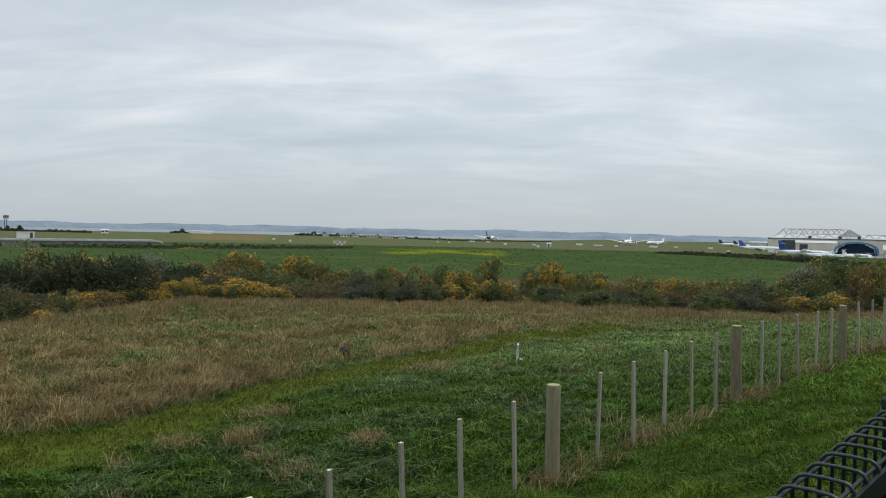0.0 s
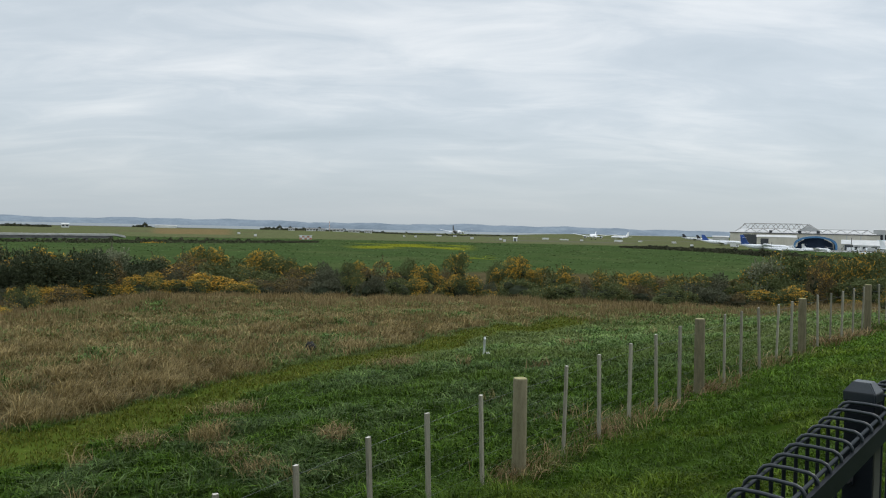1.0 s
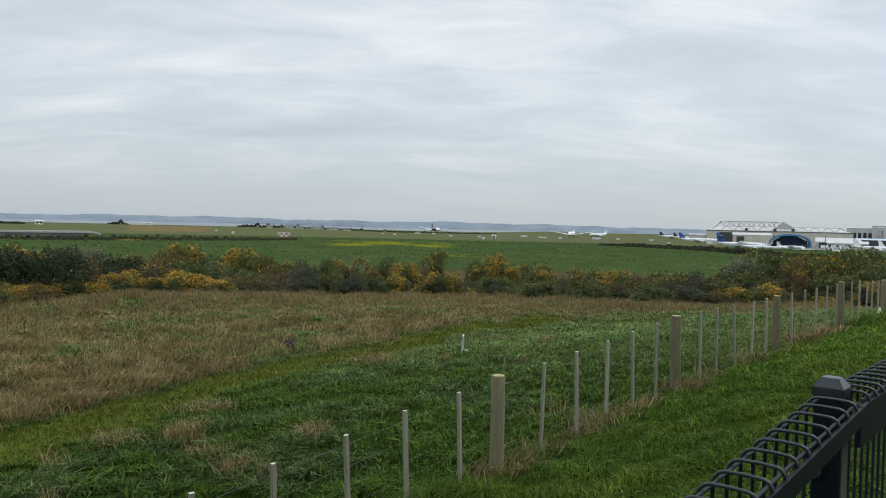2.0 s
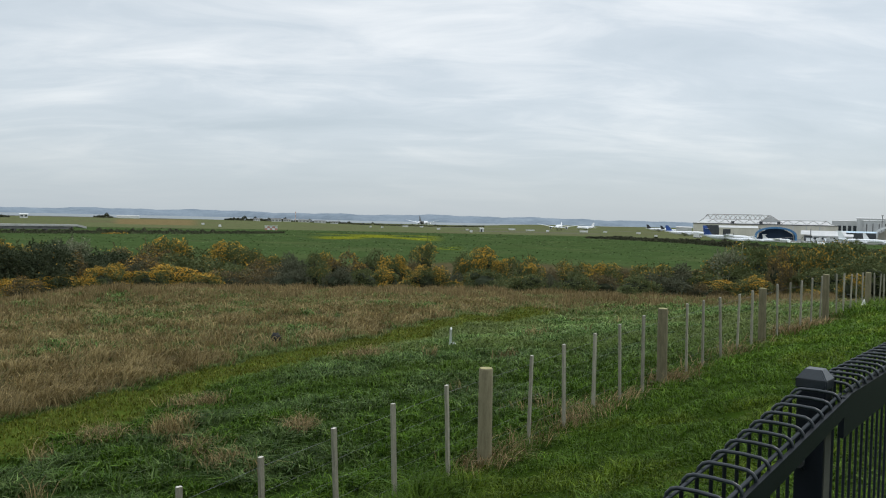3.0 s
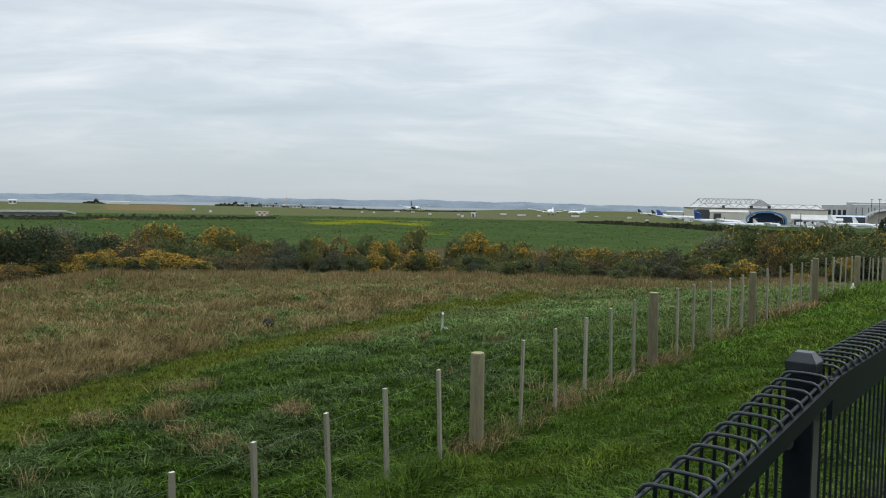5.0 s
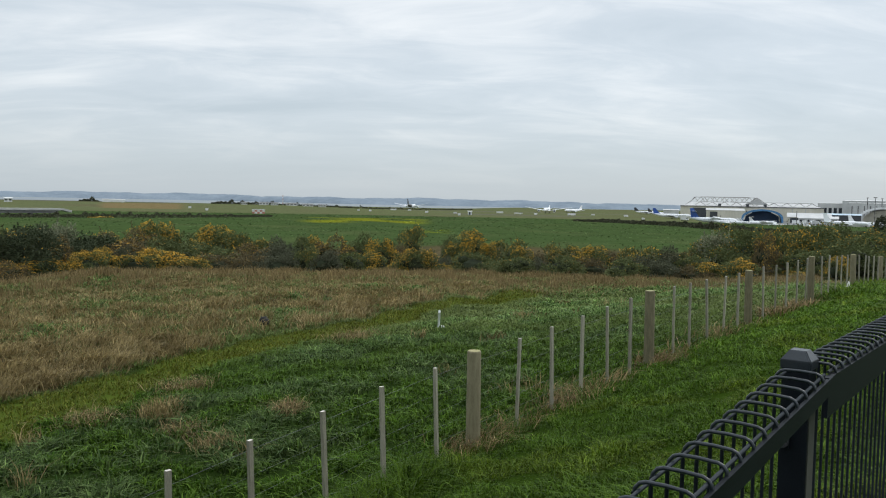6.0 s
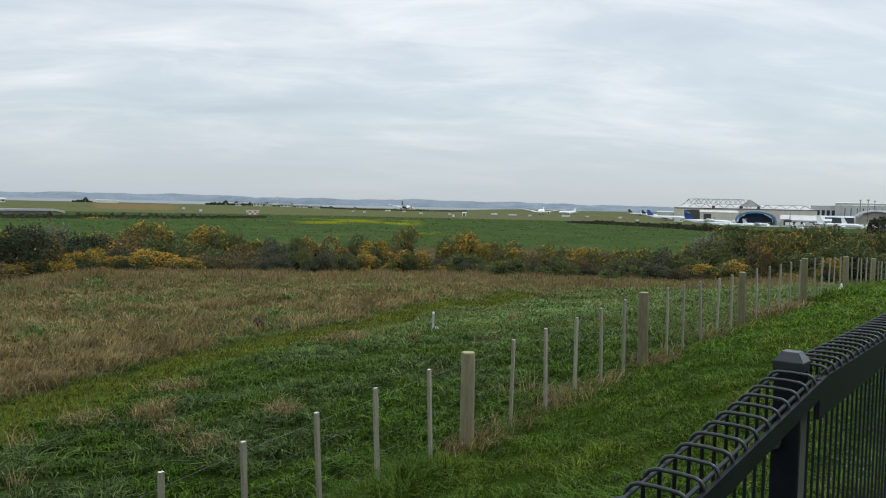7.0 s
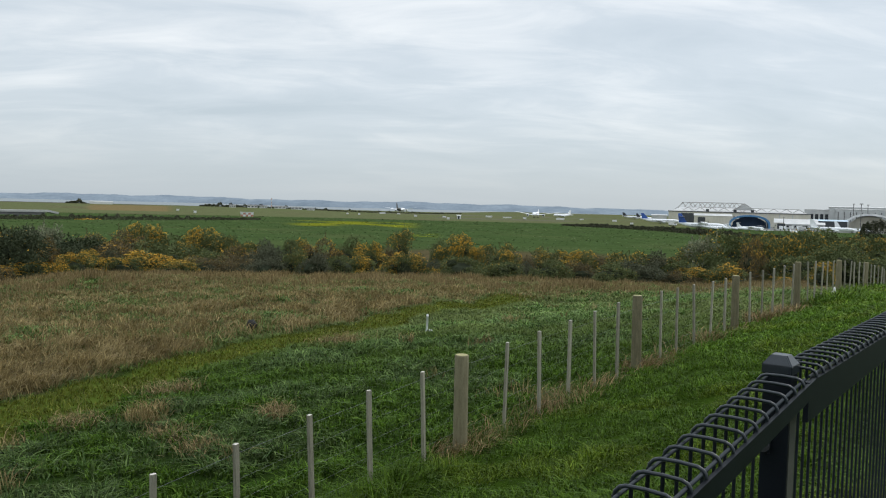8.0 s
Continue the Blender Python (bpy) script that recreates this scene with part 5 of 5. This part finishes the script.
def blades(name, x, y, height, width, lean, cols, label, seed, category="grass", bend=0.5):
    rng = np.random.RandomState(seed)
    n = len(x)
    z = land(x, y) - 0.01
    base = np.stack([x, y, z], 1)
    ang = rng.uniform(0, 2 * np.pi, n)
    side = np.stack([np.cos(ang), np.sin(ang), np.zeros(n)], 1)
    h = height[:, None]
    up = np.array((0, 0, 1.0))[None, :]
    l2 = np.stack([lean[:, 0], lean[:, 1], np.zeros(n)], 1)
    mid = base + up * h * 0.55 + l2 * h * 0.28
    tip = base + up * h * (1.0 - 0.35 * np.minimum(1, np.linalg.norm(l2, axis=1))[:, None]) + l2 * h * (0.45 + bend)
    w = width[:, None]
    v = np.stack([base - side * w * 0.5, base + side * w * 0.5, mid + side * w * 0.42, mid - side * w * 0.42, tip], 1).reshape(-1, 3)
    k = np.arange(n)[:, None] * 5
    tris = np.concatenate([k + np.array([[0, 1, 2]]), k + np.array([[0, 2, 3]]), k + np.array([[3, 2, 4]])], 0)
    me = grid_mesh(name, v, tris)
    set_tint(me, np.repeat(cols, 5, axis=0))
    me.materials.append(M["blade"])
    return tagged(new(name, me), label, category, kind="stuff")


def sow(count, az0, az1, r0, r1, power, seed):
    """Random places in a fan, thinning out with distance by the given power."""
    rng = np.random.RandomState(seed)
    u = rng.uniform(0, 1, count)
    e = 2 - power
    r = (r0 ** e + u * (r1 ** e - r0 ** e)) ** (1 / e)
    a = np.radians(rng.uniform(az0, az1, count))
    return r * np.sin(a), r * np.cos(a), r, rng


def lean_field(x, y, rng, wind, loose):
    a = waves(x, y, 1.4, 91) * 2.2 + waves(x, y, 0.6, 92) * 1.2
    lx, ly = np.cos(a) * wind, np.sin(a) * wind
    return np.stack([lx + rng.normal(0, loose, len(x)), ly + rng.normal(0, loose, len(x))], 1)


def col_mix(rng, n, a, b, dark=0.25):
    k = rng.uniform(0, 1, n)[:, None]
    c = np.asarray(a)[None, :] * (1 - k) + np.asarray(b)[None, :] * k
    return c * (1 + rng.normal(0, dark, n))[:, None].clip(0.45, 1.6)


def grow_grass():
    x, y, r, rng = sow(700000, -36, 36, 4.2, 41, 1.05, 101)
    dry, track, tuss, mown, q, n = zones(x, y)
    cr = crest_radius(np.degrees(np.arctan2(x, y)))
    stake = (np.abs(x - 0.55) > 0.30) | (y < 16.4) | (y > 19.0)
    field = (n > 0.05) & (r < cr + 1.5) & (stake | (rng.uniform(0, 1, len(x)) < 0.10))
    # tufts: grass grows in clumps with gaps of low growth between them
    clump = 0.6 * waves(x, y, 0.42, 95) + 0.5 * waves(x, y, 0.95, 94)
    field &= rng.uniform(-1.3, 0.5, len(x)) < clump
    pick = rng.uniform(0, 1, len(x))
    wmin = 0.0011 * r
    tall = np.clip(clump, -0.8, 1.0)
    # blades in the gaps get darker: shade between tufts put into colour
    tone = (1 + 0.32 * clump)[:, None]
    # dry straw-coloured grass
    m = field & (pick < dry * 0.82) & (rng.uniform(0, 1, len(x)) > track)
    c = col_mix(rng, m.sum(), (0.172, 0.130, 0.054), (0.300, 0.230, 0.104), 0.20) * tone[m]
    blades("dry_grass", x[m], y[m], ((0.17 + 0.11 * tall[m] + 0.07 * smooth01(4.5, 1.5, q[m]) + rng.uniform(-0.06, 0.11, m.sum())) * (1 - 0.35 * smooth01(18, 34, r[m]))).clip(0.06), np.maximum(0.005, wmin[m] * 0.9), lean_field(x[m], y[m], rng, 0.6, 0.7), c, "dry straw-coloured long grass over the field", 1, bend=0.3)
    # blue-green tussocks
    m2 = field & ~m & (pick < tuss) & (tuss > 0.15)
    # near tussocks darker, far ones lighter, graded by distance from the eye
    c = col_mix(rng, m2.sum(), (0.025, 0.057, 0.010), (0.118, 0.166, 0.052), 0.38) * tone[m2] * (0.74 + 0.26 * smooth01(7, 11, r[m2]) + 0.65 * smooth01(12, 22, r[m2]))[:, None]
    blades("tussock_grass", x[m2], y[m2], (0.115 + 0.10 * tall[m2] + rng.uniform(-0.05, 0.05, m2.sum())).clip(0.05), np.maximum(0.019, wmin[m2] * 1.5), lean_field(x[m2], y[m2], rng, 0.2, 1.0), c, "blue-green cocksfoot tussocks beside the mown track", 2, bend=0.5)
    # ordinary green grass with broad leaves
    m3 = field & ~m & ~m2 & (track < 0.5)
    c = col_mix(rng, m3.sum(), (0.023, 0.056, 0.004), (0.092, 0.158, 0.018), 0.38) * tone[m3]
    blue = np.clip(dry[m3] * 1.1, 0, 0.8)[:, None]
    c = c * (1 - blue) + np.array((0.138, 0.148, 0.056))[None, :] * (0.6 + 0.7 * rng.uniform(0, 1, m3.sum()))[:, None] * blue
    # greens blended paler with distance from the eye
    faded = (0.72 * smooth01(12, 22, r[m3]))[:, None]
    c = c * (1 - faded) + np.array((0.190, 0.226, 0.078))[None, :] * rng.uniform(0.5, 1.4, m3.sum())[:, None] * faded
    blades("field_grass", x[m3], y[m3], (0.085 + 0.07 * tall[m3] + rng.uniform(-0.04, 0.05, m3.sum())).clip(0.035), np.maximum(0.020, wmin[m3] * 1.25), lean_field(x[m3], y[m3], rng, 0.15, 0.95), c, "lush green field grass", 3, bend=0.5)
    # the mown track
    m4 = field & ~m & ~m2 & (track >= 0.5)
    c = col_mix(rng, m4.sum(), (0.072, 0.098, 0.009), (0.170, 0.172, 0.030), 0.3)
    blades("track_grass", x[m4], y[m4], rng.uniform(0.03, 0.10, m4.sum()), np.maximum(0.006, wmin[m4]), lean_field(x[m4], y[m4], rng, 0.3, 0.6), c, "short yellowish grass of the mown track", 4)
    # the mown strip on this side of the fence
    x, y, r, rng = sow(480000, -16, 37, 2.6, 44, 1.35, 102)
    n = (x - FENCE_P[0]) * FENCE_N[0] + (y - FENCE_P[1]) * FENCE_N[1]
    m5 = (n <= 0.05) & (n > -5.6) & (r > 3.2 + 0.12 * np.clip(8 - np.degrees(np.arctan2(x, y)), 0, 30))
    x, y, r, n = x[m5], y[m5], r[m5], n[m5]
    # darker where the tufts are low, shade between them put into the colour
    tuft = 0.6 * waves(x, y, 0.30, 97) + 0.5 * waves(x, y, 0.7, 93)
    # near blades darker, far ones lighter: the viewing angle put into the colour
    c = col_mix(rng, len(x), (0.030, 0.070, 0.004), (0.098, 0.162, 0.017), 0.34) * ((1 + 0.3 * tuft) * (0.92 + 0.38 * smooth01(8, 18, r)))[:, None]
    yel = (waves(x, y, 1.8, 96) + 0.3 * tuft > 0.55)[:, None]
    c = np.where(yel, c * np.array((1.25, 1.05, 1.05)), c)
    edge = smooth01(-0.7, -0.1, n)
    sf = (x - FENCE_P[0]) * FENCE_U[0] + (y - FENCE_P[1]) * FENCE_U[1]
    rank = smooth01(13.5, 16, sf) * smooth01(-1.4, -0.5, n + 0.3 * waves(x, y, 1.5, 89))
    rank = np.maximum(rank, 0.8 * smooth01(-3.2, -2.4, sf) * smooth01(-0.4, -1.0, sf) * smooth01(-0.75, -0.3, n))
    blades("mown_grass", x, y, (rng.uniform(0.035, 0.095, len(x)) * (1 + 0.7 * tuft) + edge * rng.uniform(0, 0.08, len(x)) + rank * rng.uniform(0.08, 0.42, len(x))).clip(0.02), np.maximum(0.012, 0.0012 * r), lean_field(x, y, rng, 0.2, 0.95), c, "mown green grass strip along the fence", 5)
    # rank dry and green clumps under the fence
    rng = np.random.RandomState(7)
    k = 36000
    s = rng.uniform(-6, 36, k)
    nn = rng.normal(0.03, 0.15, k)
    lush = waves(s, s * 0.3, 1.6, 98) + 0.25 * waves(s, s * 0.7, 0.7, 99)
    ok = rng.uniform(0.0, 1.0, k) < lush
    s, nn, lush = s[ok], nn[ok], lush[ok]
    x, y = FENCE_P[0] + FENCE_U[0] * s + FENCE_N[0] * nn, FENCE_P[1] + FENCE_U[1] * s + FENCE_N[1] * nn
    c = col_mix(rng, len(x), (0.15, 0.10, 0.045), (0.40, 0.285, 0.145))
    green = (rng.uniform(0, 1, len(x)) < np.where(s > 14, 0.9, np.clip(0.40 + 0.4 * waves(s, s * 0.2, 2.5, 88), 0.1, 0.8)))[:, None]
    c = np.where(green, col_mix(rng, len(x), (0.045, 0.085, 0.012), (0.115, 0.16, 0.035)), c)
    blades("fence_grass", x, y, rng.uniform(0.08, 0.34, len(x)), np.maximum(0.006, 0.0009 * np.hypot(x, y)), lean_field(x, y, rng, 0.7, 0.55), c, "dry rank grass left standing under the fence", 6, bend=0.6)
    # tan clumps standing out along the track
    rng = np.random.RandomState(17)
    spots = [(-21.6, 11.8, 0.20), (-15.8, 10.6, 0.13), (-15.6, 13.6, 0.22), (-13.6, 9.9, 0.13), (-8.6, 11.0, 0.14), (-4.2, 17.6, 0.30), (-24.5, 15.2, 0.30)]
    px, py, pr = [], [], []
    for az, d, size in spots:
        c0, k = polar(az, d), int(420 * size / 0.25)
        px.append(c0.x + rng.normal(0, size, k))
        py.append(c0.y + rng.normal(0, size, k))
        pr.append(np.full(k, size))
    x, y, z = np.concatenate(px), np.concatenate(py), np.concatenate(pr)
    c = col_mix(rng, len(x), (0.16, 0.115, 0.050), (0.36, 0.27, 0.135))
    blades("dry_clumps", x, y, rng.uniform(0.10, 0.28, len(x)), np.full(len(x), 0.009), np.stack([rng.normal(0, 0.9, len(x)), rng.normal(0, 0.9, len(x))], 1), c, "tan clumps of dead grass along the mown track", 9, bend=0.5)
    # brown seeded stalks along the brow of the field, before the gorse
    rng = np.random.RandomState(19)
    k = 60000
    az = rng.uniform(-35, 27, k)
    r = crest_radius(az) + rng.uniform(-5.0, 4.5, k) + 1.0 * rng.normal(0, 1, k)
    x, y = r * np.sin(np.radians(az)), r * np.cos(np.radians(az))
    stand_ = waves(x, y, 1.3, 106) + 0.6 * waves(x, y, 4.0, 107)
    ok = rng.uniform(-0.9, 1.0, k) < stand_
    x, y, r, stand_ = x[ok], y[ok], r[ok], stand_[ok]
    c = col_mix(rng, len(x), (0.170, 0.124, 0.056), (0.300, 0.224, 0.108), 0.22)
    blades("seeded_stalks", x, y, (0.20 + 0.11 * stand_ + rng.uniform(-0.08, 0.14, len(x))).clip(0.08), 0.00062 * r, np.stack([rng.normal(0, 0.35, len(x)), rng.normal(0, 0.35, len(x))], 1), c, "brown seeded grass stalks along the brow of the field", 10, bend=0.2)
    # tufts over the far pasture
    x, y, r, rng = sow(40000, -35, 34, 62, 570, 1.3, 103)
    t = waves(x, y, 5, 104) + 0.7 * waves(x, y, 16, 105)
    ok = rng.uniform(-0.6, 1.2, len(x)) < t
    x, y, r = x[ok], y[ok], r[ok]
    c = ground_tint(x, y) * np.where(rng.uniform(0, 1, len(x)) < 0.6, rng.uniform(1.1, 1.6, len(x)), rng.uniform(1.7, 2.4, len(x)))[:, None]
    blades("pasture_tufts", x, y, rng.uniform(0.12, 0.36, len(x)) * (0.5 + r / 700), 0.0022 * r, lean_field(x, y, rng, 1.6, 0.8), c, "uneven tufts of grass over the far pasture", 8)


grow_grass()
